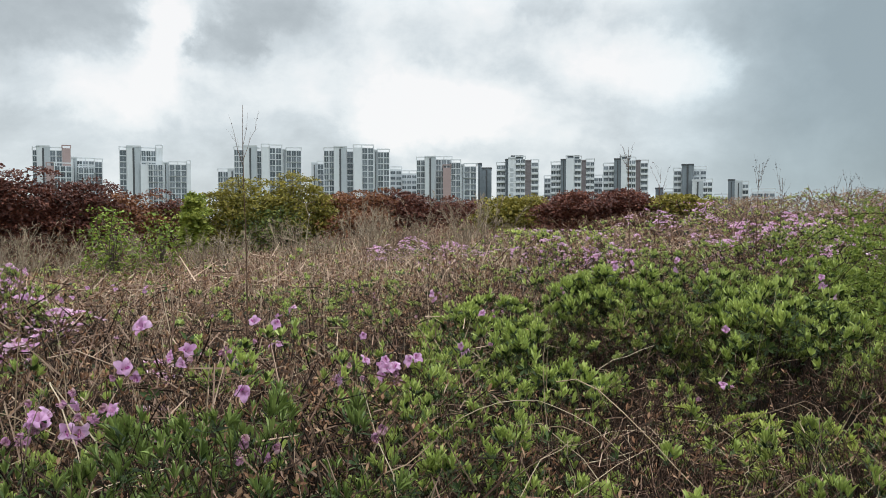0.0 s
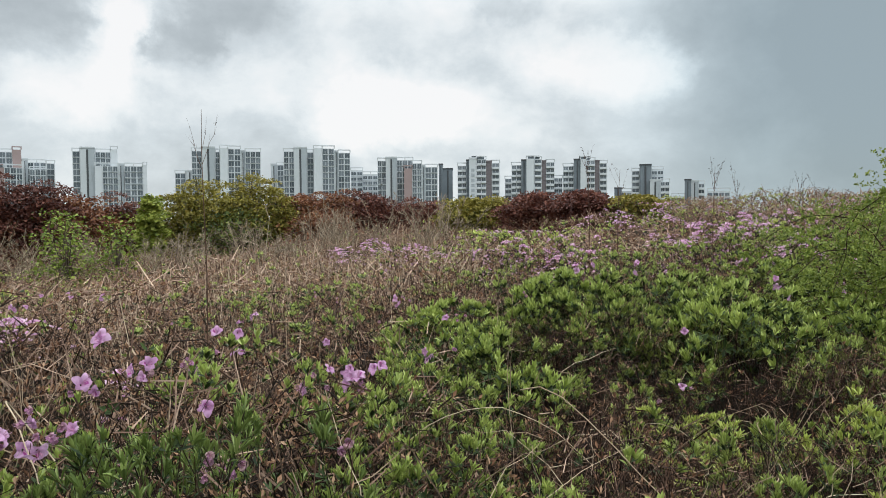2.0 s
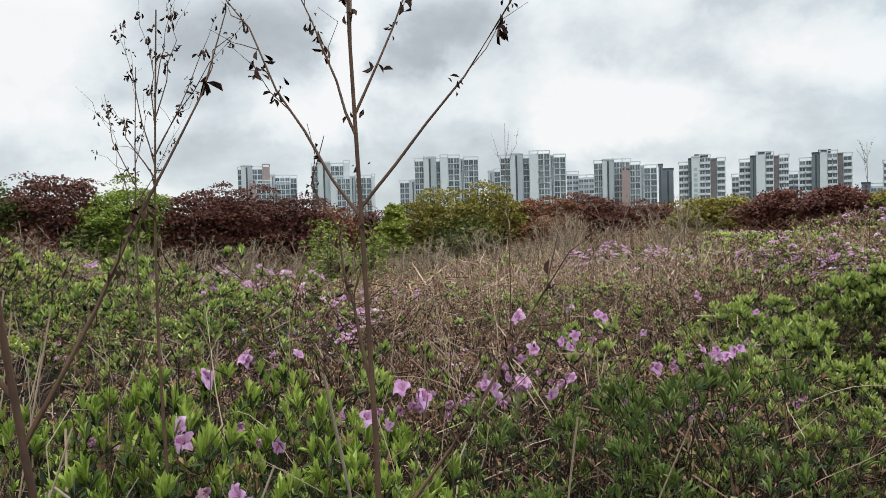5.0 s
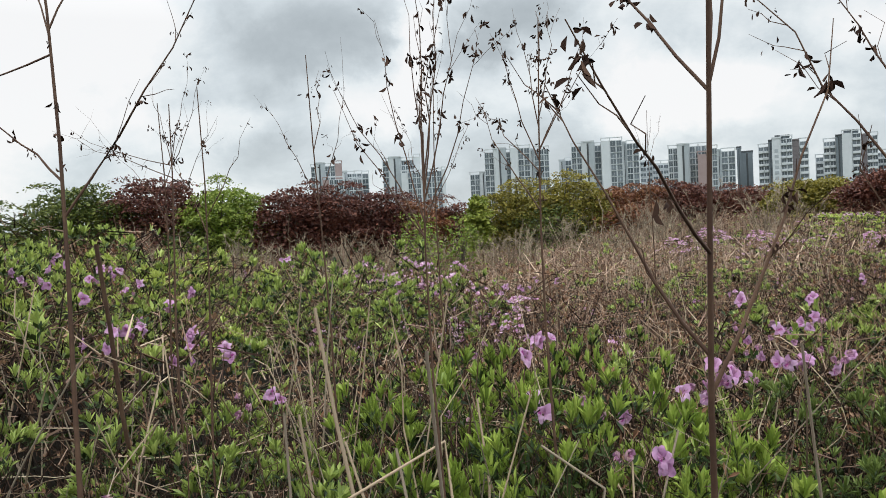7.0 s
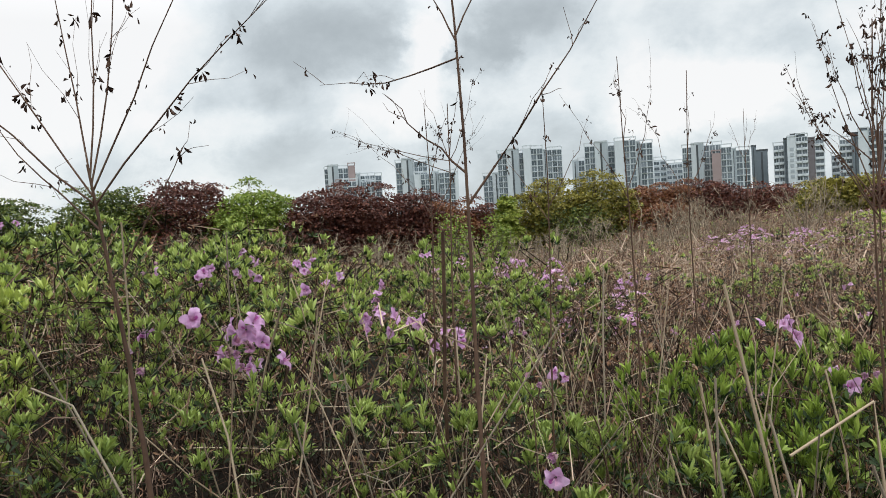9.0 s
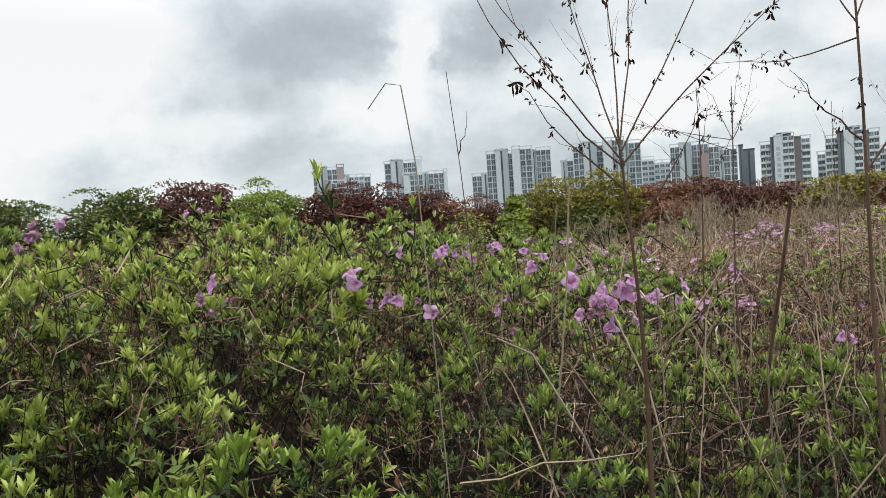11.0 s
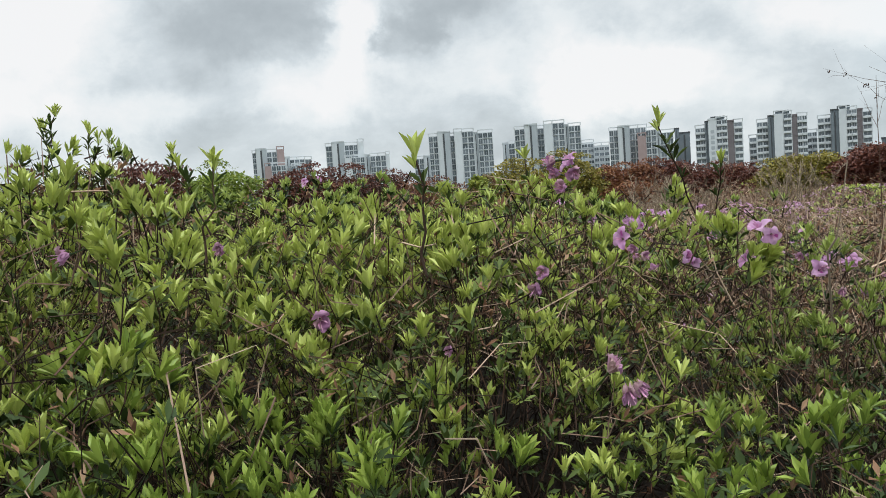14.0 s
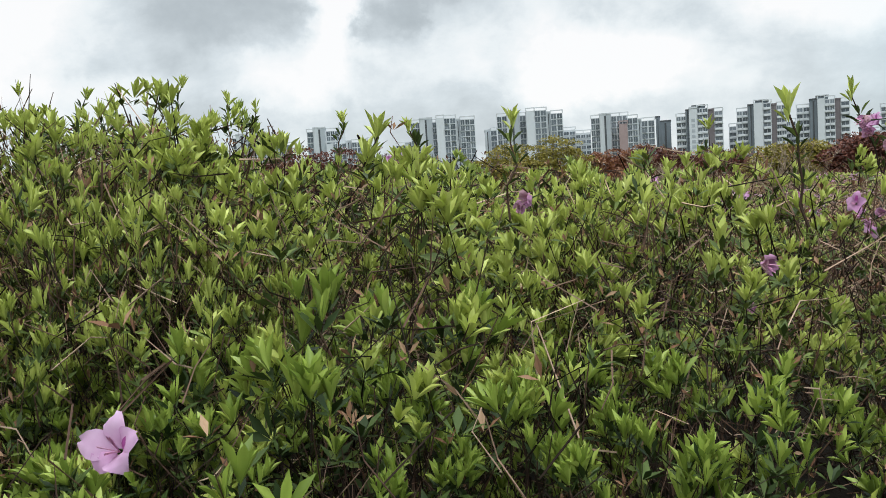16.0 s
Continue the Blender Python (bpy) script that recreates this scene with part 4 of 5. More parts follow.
def clusters():
    """Flowers: the trusses that stand out, then loose ones over the slope."""
    rng = np.random.default_rng(9)
    # x, y, height over the eye, number of flowers (negative: faded)
    right_end = (
        (1.97, 3.91, -0.348, 2), (1.9, 3.69, -0.406, 1), (1.3, 4.2, -0.276, 3), (1.13, 2.99, -0.68, 2), (1.59, 6.26, -0.389, 2), (1.01, 4.49, -0.31, 3),
        (0.97, 2.84, -0.696, -1), (0.97, 7.72, -0.388, 3), (0.66, 4.07, -0.418, -2), (-0.07, 4.5, -0.484, 3), (-0.11, 2.56, -0.488, 2), (-0.13, 1.44, -0.43, -2),
        (-0.18, 2.45, -0.484, 4), (-0.28, 2.34, -0.47, 3), (-0.29, 1.31, -0.42, -2), (-0.36, 1.36, -0.43, -3))
    before_hollow = (
        (-0.43, 1.61, -0.38, 1), (-0.51, 1.37, -0.41, -1), (-0.59, 2.65, -0.382, 1), (-0.81, 4.1, -0.511, 3), (-0.62, 2.4, -0.38, 2), (-0.62, 2.15, -0.41, -2),
        (-0.64, 1.45, -0.37, 3), (-0.66, 1.95, -0.38, 4), (-0.7, 1.42, -0.39, 5), (-0.76, 1.4, -0.41, 5), (-0.79, 1.85, -0.4, 2), (-0.8, 1.31, -0.36, 3),
        (-0.82, 1.72, -0.4, 2), (-0.86, 2.16, -0.33, 1), (-0.88, 1.6, -0.4, -1), (-0.9, 1.18, -0.38, -2))
    by_bare_patch = (
        (-0.94, 1.15, -0.38, 4), (-1, 1.13, -0.38, 4), (-1.06, 0.59, -0.38, 2), (-1.07, 1.09, -0.42, 2), (-1.11, 0.58, -0.38, -2), (-1.16, 0.92, -0.39, 2),
        (-1.26, 0.93, -0.38, -3), (-1.32, 0.84, -0.38, 2), (-1.39, 1.04, -0.31, 1), (-1.4, 1.25, -0.33, 2), (-2.07, 5.28, -0.528, 3), (-1.48, 1.62, -0.38, 3),
        (-1.48, 0.85, -0.39, -2), (-2.08, 3.6, -0.457, 4), (-1.57, 1.33, -0.38, -2), (-2.18, 5.04, -0.497, 2))
    among_stalks = (
        (-2.1, 4.18, -0.456, 6), (-1.82, 0.21, -0.38, 2), (-2.17, 3.86, -0.429, 5), (-1.97, 0.88, -0.38, 2), (-2.01, 0.82, -0.38, -4), (-2.25, 1.62, -0.35, -4),
        (-2.31, 1.05, -0.33, 2), (-2.33, 2.65, -0.31, 5), (-2.34, 1.24, -0.33, 2), (-2.35, 1, -0.33, 2), (-2.35, 1.27, -0.36, 2), (-2.4, 0.8, -0.24, 3),
        (-2.47, 1.27, -0.3, 3), (-2.54, 1.37, -0.31, 3), (-2.56, 1.15, -0.27, 5), (-2.62, 1.15, -0.26, 6))
    on_green_slope = (
        (-2.63, 0.5, -0.28, 3), (-2.72, 1.47, -0.23, 3), (-2.74, 0.3, -0.22, 4), (-2.85, 0.02, -0.16, 3), (-2.9, 1.37, -0.14, 3), (-2.9, 1.31, -0.18, 3),
        (-2.93, 1.56, -0.18, 5), (-2.95, 0.08, -0.15, 5), (-2.95, -0.1, -0.08, 2), (-3, 2.75, -0.16, 4), (-3.05, 0.2, -0.16, 3), (-3.11, 1.6, -0.13, 3),
        (-3.15, 1.38, -0.11, 3), (-3.15, 1.7, -0.11, 4), (-3.18, -0.19, -0.1, 2), (-3.18, 1.15, -0.1, 2))
    left_mound = (
        (-3.2, 1.09, -0.11, 3), (-3.21, 1.3, -0.1, 4), (-3.26, -0.66, -0.07, -2), (-3.3, 1.02, -0.08, 4), (-3.42, 1.7, -0.06, 3),
        (-3.45, 1.5, -0.05, 3), (-3.457, -0.866, -0.09, -1), (-3.667, -0.936, -0.012, -1), (-3.17, -0.28, -0.10, -3), (-3.417, -0.54, -0.19, -1), (-3.72, -0.58, -0.03, -1), (-4.5, 1.5, 0.11, 3))
    k = 0

    def truss(x, y, z, n, size):
        nonlocal k
        home = nearest(x, y)
        n = max(-3, min(n, 3)) if x < -1.2 and size < 0.75 else n
        for i in range(abs(n)):
            wild = 0.75 if abs(n) > 1 else 0.35
            way = unit(np.array([rng.normal(0.0, wild), -0.80 + rng.normal(0, 0.6 * wild), 0.35 + rng.normal(0, 0.6 * wild)]))
            at = np.array([x, y, z]) + (way * 0.020 + rng.normal(0, 0.012, 3)) * (abs(n) > 1)
            old = "limp faded pink flower" if n < 0 or rng.uniform(0, 1) < (0.5 if i > 0 else 0.1) else ""
            bloom(home, tuple(at), way if not old else unit(way + np.array([0, 0, -0.5])), size * float(rng.uniform(0.75, 1.05)) * (0.85 if old else 1), float(rng.uniform(0, 360)), k, old)
            k += 1

    for x, y, z, n in right_end + before_hollow + by_bare_patch + among_stalks + on_green_slope + left_mound:
        truss(x, y, EYE + z, n, 0.74 if x > -1.0 else (0.70 if x > -2.8 else 0.66))
    # a few large ones close to the path
    for x, y, z, n, size in ((-0.86, 1.77, -0.49, 2, 0.9), (-0.92, 1.70, -0.51, -4, 0.95), (-0.98, 1.66, -0.52, -3, 0.9), (-0.435, 1.63, -0.381, 1, 1.0), (-0.44, 1.69, -0.52, -3, 0.9), (-0.17, 2.45, -0.52, 4, 1.0), (-0.30, 2.42, -0.52, 3, 1.0), (-0.87, 2.17, -0.32, 1, 1.0), (-0.86, 2.1, -0.43, 3, 0.8), (-3.19, -0.74, -0.20, -3, 0.8), (-3.245, -0.53, 0.032, -4, 0.7), (-3.245, -0.53, 0.04, 2, 0.66), (-2.57, 0.36, -0.23, 4, 0.9), (-2.55, 0.45, -0.22, 4, 0.9), (-2.50, 0.30, -0.17, 3, 0.85), (-2.62, 0.30, -0.15, 2, 0.85),
                             (-2.48, 0.42, -0.27, 3, 0.85)):
        truss(x, y, EYE + z, n, size)
    # one wide open flower at the path's edge
    bloom(nearest(-4.05, -1.04), (-3.99, -1.12, EYE - 0.192), (0.15, -0.85, 0.45), 0.82, 20.0, 2)
    for i in range(110):
        x, y = rng.uniform(-5.5, 3.2), rng.uniform(-1.0, 6.5)
        s = float(ahead(x, y))
        if s < 1.9 or rng.uniform(0, 1) < (0.82 if x < -2.9 else (0.55 if x > 0.3 else 0.1)):
            continue
        n = int(rng.integers(1, 4))
        truss(x, y, EYE + float(canopy(x, y)) - rng.uniform(0.0, 0.06), n if rng.uniform(0, 1) < 0.45 else -n, 0.72)


clusters()


def tall_shoots():
    """Single shoots that stand clear of the shrubs, each topped by a rosette."""
    rng = np.random.default_rng(19)
    u = np.linspace(0, 1, 6)[:, None]
    for x, y, z, size in ((-3.396, -0.71, 0.06, 0.85), (-3.109, 0.081, 0.13, 1.2), (-3.728, -0.572, 0.085, 0.9), (-3.944, -0.325, 0.11, 0.9), (-4.826, 0.421, 0.35, 1.3),
                          (-4.62, 0.30, 0.27, 1.0), (-5.0, 0.55, 0.33, 1.1), (-4.45, 0.12, 0.22, 0.9), (-4.2, 0.05, 0.17, 0.9), (-4.95, 0.15, 0.30, 1.1), (-2.97, 0.30, 0.06, 0.9), (-5.2, 0.8, 0.36, 1.2)):
        home = nearest(x, y)
        top = np.array([x, y, EYE + z])
        foot = top - np.array([rng.normal(0, 0.03), rng.normal(0, 0.03), 0.15 * size])
        path = foot + (top - foot) * u + rng.normal(0, 0.005, (6, 3)) * np.sin(3.14 * u)
        stem = tube_batch(path[None], (0.0018 - 0.0006 * u[:, 0])[None], 5)
        tips = np.array([path[5], path[5] - [0, 0, 0.012], path[4], path[4] * 0.5 + path[3] * 0.5, path[3], path[2]])
        ax = unit(np.array([[0, 0, 1.0]] * 6) + rng.normal(0, 0.15, (6, 3)))
        up = whorls(tips[:2], ax[:2], rng, 6, 0.031 * size, 0.0075 * size, 0.36)
        low = whorls(tips[2:], ax[2:], rng, 4, 0.026 * size, 0.007 * size, 0.75)
        v, f = merge(stem, up, low)
        ob = part("shoot", solid("shoot", v, f, [M["twig"], M["lush_tip"], M["lush_old"]], [np.zeros(len(f[0])), np.ones(len(f[1])), np.full(len(f[2]), 2)]), home, "tall single shoot with a leaf rosette")
        ob.matrix_basis = home.matrix_basis.inverted()


tall_shoots()


# ---- dry grass ----
def dry_grass():
    rng = np.random.default_rng(21)
    n = 7500
    x, y = rng.uniform(-9, 4, n), rng.uniform(2.4, 27, n)
    keep = (rng.uniform(0, 1, n) < 1.1 - 0.65 * ease(5.0, 13.0, y)) & (x > -2.5 - 0.17 * (y - 2.2)) & (x < 0.2 + 0.12 * y) & (ahead(x, y) > 2.4)
    x, y = x[keep], y[keep]
    n = len(x)
    z = EYE + canopy(x, y) - 0.30
    foot = np.stack([x, y, z - 0.25], axis=1)
    h = rng.uniform(0.22, 0.56, n)[:, None] * (0.7 + 0.3 * ease(2, 6, y))[:, None]
    lean = np.concatenate([rng.normal(0, 0.16, (n, 2)), np.ones((n, 1))], axis=1)
    tip = foot + lean * h + np.array([0, 0, 0.12])
    mid = (foot + tip) / 2 + rng.normal(0, 0.02, (n, 3))
    far = (0.0020 + 0.00022 * y)[:, None]
    v, f = tube_batch(np.stack([foot, mid, tip], axis=1), far * np.array([[1.0, 0.8, 0.35]]), 3)
    ob = new("dry_grass", solid("dry_grass", v, [f], [M["straw"]]))
    tagged(ob, "thin upright straw coloured dead grass over the slope", "dry grass", kind="stuff")
    # bent stalks among the nearest shrubs
    n = 620
    x, y = rng.uniform(-5.0, 2.6, n), rng.uniform(-1.4, 3.6, n)
    s = ahead(x, y)
    keep = (s > 1.15 - 0.13 * np.clip(-x, 0, 4)) & (s < 3.3) & (rng.uniform(0, 1, n) < np.where(((x < -2.7) & (y < 0.3)) | (x < -3.3), 0.12, 1.0))
    x, y = x[keep], y[keep]
    n = len(x)
    z = EYE + canopy(x, y) - np.where(x < -2.7, 0.26, 0.18)
    a = rng.uniform(0, 6.28, n)
    out = np.stack([np.cos(a), np.sin(a) * 0.5, np.zeros(n)], axis=1)
    ln = (rng.uniform(0.18, 0.5, n) * np.where(x < -2.7, 0.5, 1.0))[:, None]
    rise = rng.uniform(0.25, 1.0, n)[:, None]
    droop = rng.uniform(0.0, 0.5, n)[:, None]
    foot = np.stack([x, y, z], axis=1)
    t = np.linspace(0, 1, 5)[None, :, None]
    path = foot[:, None] + out[:, None] * (ln * (1.1 - rise))[:, None] * t + np.array([0, 0, 1.0]) * (ln * rise)[:, None] * (t - droop[:, None] * t ** 2.5) + rng.normal(0, 0.006, (n, 5, 3))
    v, f = tube_batch(path, np.tile(np.array([1.0, 0.9, 0.8, 0.65, 0.4]) * 0.0016, (n, 1)) * rng.uniform(0.6, 1.4, (n, 1)), 3)
    n = 150
    x, y = rng.uniform(-4.6, 1.8, n), rng.uniform(-1.4, 2.9, n)
    s = ahead(x, y)
    keep = (s > 1.15 - 0.05 * np.clip(-x, 0, 4)) & (s < 2.6) & (rng.uniform(0, 1, n) < np.where(x < -2.9, 0.0, 0.8))
    x, y = x[keep], y[keep]
    n = len(x)
    a = rng.uniform(0, 6.28, n)
    out = np.stack([np.cos(a), np.sin(a) * 0.6, np.zeros(n)], axis=1)
    ln, hump = rng.uniform(0.35, 0.8, n)[:, None], (rng.uniform(0.02, 0.16, n) * np.where(x < -2.4, 0.2, 1.0))[:, None]
    t = np.linspace(0, 1, 12)[None, :, None]
    path = np.stack([x, y, EYE + canopy(x, y) - np.where(x < -2.4, 0.13, 0.06)], axis=1)[:, None] + out[:, None] * ln[:, None] * (t - 0.5) + np.array([0, 0, 1.0]) * (4 * t * (1 - t) * hump[:, None] - 0.05) + rng.normal(0, 0.0022, (n, 12, 3)) + rng.normal(0, 0.06, (n, 1, 3)) * np.sin(5 * t + rng.uniform(0, 6, (n, 1, 1)))
    arch = tube_batch(path, np.tile(np.linspace(1, 0.5, 12) * 0.0013, (n, 1)) * rng.uniform(0.6, 1.6, (n, 1)), 4)
    v, f = merge((v, f), arch)
    ob = new("bent_straw", solid("bent_straw", v, f, [M["straw"]]))
    tagged(ob, "bent pale straw stalks lying among the azaleas", "dry grass", kind="stuff")


dry_grass()


def standing_stalks():
    """Thin upright dead stalks between the shrubs, some forked, some snapped over."""
    rng = np.random.default_rng(33)
    n = 560
    x, y = rng.uniform(-2.6, -0.3, n), rng.uniform(-0.1, 2.2, n)
    s = ahead(x, y)
    thick = np.exp(-((x + 1.95) / 0.45) ** 2 - ((y - 1.0) / 0.6) ** 2) + 0.4 * np.exp(-((x + 1.15) / 0.5) ** 2 - ((y - 0.9) / 0.55) ** 2) + 0.8 * np.exp(-((x + 1.55) / 0.4) ** 2 - ((y - 0.45) / 0.3) ** 2)
    keep = (s > 0.80) & (rng.uniform(0, 1, n) < thick)
    x, y = x[keep], y[keep]
    n = len(x)
    foot = np.stack([x, y, land(x, y)], axis=1)
    top = EYE + canopy(x, y) + rng.uniform(0.0, 0.34, n) * rng.uniform(0.3, 1, n)
    h = (top - foot[:, 2])[:, None]
    lean = rng.normal(0, 0.25, (n, 2))
    t = np.linspace(0, 1, 6)[None, :, None]
    way = np.concatenate([lean, np.ones((n, 1))], axis=1)
    path = foot[:, None] + way[:, None] * h[:, None] * t + rng.normal(0, 0.024, (n, 6, 3)) * t
    snapped = rng.uniform(0, 1, n) < 0.4
    path[snapped, 5] = path[snapped, 4] + rng.normal(0, 0.07, (int(snapped.sum()), 3))
    r = np.array([1.5, 1.3, 1.1, 1.0, 0.8, 0.5]) * 0.0011 * rng.uniform(0.5, 1.9, (n, 1))
    # side twigs
    k = rng.integers(0, n, n * 3)
    q = rng.uniform(0.55, 0.98, n * 3)[:, None]
    at = path[k, 0] + (path[k, 4] - path[k, 0]) * q
    tip = at + rng.normal(0, 0.045, (n * 3, 3)) + np.array([0, 0, 0.06])
    # one long stalk nods over at its tip
    u = np.linspace(0, 1, 16)[:, None]
    over = np.clip((u - 0.8) / 0.2, 0, 1)
    nod = np.array([-2.50, -0.86, 0.75]) + np.array([-0.03, 0.0, 0.84]) * np.minimum(u / 0.88, 1) + np.array([-0.035, 0.0, -0.028]) * over ** 1.6 + np.array([0, 0, 0.006]) * np.sin(over * 3.14)
    v, f = merge(tube_batch(path, r, 4), tube_batch(np.stack([at, tip], axis=1), np.tile(np.array([0.0009, 0.0005]), (n * 3, 1)), 3), tube_batch(nod[None], np.full((1, 16), 0.0005), 4))
    index = [np.repeat(rng.choice([0, 1, 1, 2, 2], n), 20), np.repeat(rng.choice([0, 1, 2, 2], n * 3), 3), np.ones(60)]
    ob = new("dead_stalks", solid("dead_stalks", v, f, [M["straw"], M["weed_pale"], M["weed"]], index))
    tagged(ob, "thin upright dead brown stalks between the azaleas", "dry stalks", kind="stuff")



def broken_stalks():
    """Stouter dead stalks leaning every way, snapped off at the top."""
    rng = np.random.default_rng(34)
    u = np.linspace(0, 1, 7)[:, None]
    for i in range(98):
        x, y = rng.uniform(-2.8, -0.7), rng.uniform(0.0, 1.2)
        if i >= 84:
            # a clump of stout broken reeds
            x, y = rng.normal(-1.28, 0.07), rng.normal(0.36, 0.06)
        y = max(y, (0.85 + 0.415 * x) / 0.91)
        if i < 84 and i % 4 and x > -1.8 and y > 0.3:
            continue
        g = float(land(x, y)) - 0.02
        high = EYE + float(canopy(x, y)) - g + rng.uniform(0.02, 0.30)
        way = np.array([rng.normal(0, 0.30), rng.normal(0, 0.30), 1.0])
        path = way * high * u + rng.normal(0, 0.006, (7, 3)) * u
        if rng.uniform(0, 1) < 0.4:
            path[6] = path[5] + rng.normal(0, 0.06, 3)
        v, f = tube_batch(path[None], (np.linspace(1, 0.6, 7) * (0.0040 if i >= 84 else 0.0028) * rng.uniform(0.6, 1.3))[None], 5)
        ob = new("dry_stalk", solid("dry_stalk", v, [f], [M["straw" if rng.uniform(0, 1) < 0.6 else "weed_pale"]], None, True))
        ob.matrix_basis = pose(x, y, g)
        tagged(ob, "broken pale dead stalk leaning among the azaleas", "dry stalk", "broken dry stalks")


def dark_stick():
    """One stout dark stalk, snapped off, leaning towards the path."""
    g = float(land(-2.24, 0.80))
    u = np.linspace(0, 1, 7)[:, None]
    path = np.array([-2.24, 0.80, g]) * (1 - u) + np.array([-2.12, 0.50, EYE + 0.01]) * u + np.array([[0.006, 0.004, 0.0]]) * np.sin(8 * u)
    v, f = tube_batch((path - path[0])[None], (0.0056 - 0.0014 * u[:, 0])[None], 6)
    ob = new("dry_stalk", solid("dry_stalk", v, [f], [M["weed"]], None, True))
    ob.matrix_basis = pose(-2.24, 0.80, g)
    tagged(ob, "stout dark snapped stalk leaning over the azaleas", "dry stalk", "broken dry stalks")


standing_stalks()
broken_stalks()
dark_stick()


# ---- tall dry weeds ----
def dry_weed(x, y, fork, top, seed, limbs, thick=0.0042, leafy=1.0, lean=(0.0, 0.0), pale=False, label="tall dead weed stalk with shrivelled dark leaves"):
    """A dead stalk with opposite side branches. limbs: height up the stalk over the eye, turn in degrees (0 is to the right), length, rise."""
    rng = np.random.default_rng(seed)
    g = float(land(x, y)) - 0.02
    b = thing("dry_weed", label, "weed", "tall dead weeds", pose(x, y, g))
    high = EYE + top - g
    t = np.linspace(0, 1, 9)
    path = np.stack([lean[0] * high * t + 0.008 * np.sin(7 * t + seed), lean[1] * high * t + 0.008 * np.cos(6 * t + seed), high * t], axis=1)
    rad = thick * (1 - 0.75 * t ** 1.2)
    wood = M["weed_pale" if pale else "weed"]

    def on_stalk(z):
        q = min(max((EYE + z - g) / high, 0), 1)
        return np.array([np.interp(q, t, path[:, i]) for i in range(3)]), float(np.interp(q, t, rad))

    v, f = tube_batch(path[None], rad[None], 6)
    part("stem", solid("stem", v, [f], [wood], smooth=True), b)
    clumps = []

    def limb(start, way, ln, r0, depth):
        k = 7
        q = np.linspace(0, 1, k)[:, None]
        bend = rng.normal(0, 0.10, 3) + np.array([0, 0, 0.14])
        pts = start + unit(way) * ln * q + bend * ln * q ** 2 + rng.normal(0, 0.006, (k, 3)) * q
        rr = r0 * (1 - 0.8 * q[:, 0])
        twig_lots = []
        # side twigs
        m = int(ln / 0.075)
        for i in range(m):
            s = rng.uniform(0.25, 0.97)
            at = np.array([np.interp(s, q[:, 0], pts[:, j]) for j in range(3)])
            w = unit(way + rng.normal(0, 0.62, 3) + np.array([0, 0, 0.25]))
            l2 = ln * rng.uniform(0.10, 0.38)
            u = np.linspace(0, 1, 4)[:, None]
            tw = at + w * l2 * u + rng.normal(0, 0.006, (4, 3)) * u
            twig_lots.append(tube_batch(tw[None], (r0 * 0.36 * (1 - 0.6 * u[:, 0]))[None], 3))
            if rng.uniform(0, 1) < 0.75 * leafy:
                clumps.append((tw[int(rng.integers(1, 4))], rng.uniform(0.35, 0.9)))
        vv, ff = tube_batch(pts[None], rr[None], 5)
        arm = part("branch", solid("branch", vv, [ff], [wood], smooth=True), b)
        for vv, ff in twig_lots:
            part("twig", solid("twig", vv, [ff], [wood]), arm)
        for i in range(int(ln / 0.06 * leafy)):
            s = rng.uniform(0.3, 1.0)
            clumps.append((np.array([np.interp(s, q[:, 0], pts[:, j]) for j in range(3)]), rng.uniform(0.4, 1.0)))

    for z, turn, ln, rise in limbs:
        at, r = on_stalk(z)
        a = radians(turn)
        limb(at, np.array([math.cos(a), math.sin(a), rise]), ln, max(r * 0.8, 0.0012), 0)
    for z in np.arange(fork, top, 0.05):
        if rng.uniform(0, 1) < 0.6 * leafy:
            at, r = on_stalk(float(z))
            clumps.append((at, rng.uniform(0.4, 1.0)))
    leaf = 0.015 if thick > 0.005 and x > -1.5 else (0.017 if thick > 0.005 else 0.0135)
    for c, k in clumps:
        m = int(rng.integers(3, 7))
        d = unit(rng.normal(0, 0.55, (m, 3)) + np.array([0, 0, -0.8]))
        v, f = leaf_batch(np.repeat(c[None], m, 0) + rng.normal(0, 0.004, (m, 3)), d, across(d, rng), leaf * k * rng.uniform(0.6, 1.3, m), 0.30 * leaf * k * rng.uniform(0.6, 1.3, m), 0.45)
        part("dried_leaf", solid("dried_leaf", v, [f], [M["weed_leaf"]]), b)
    return b


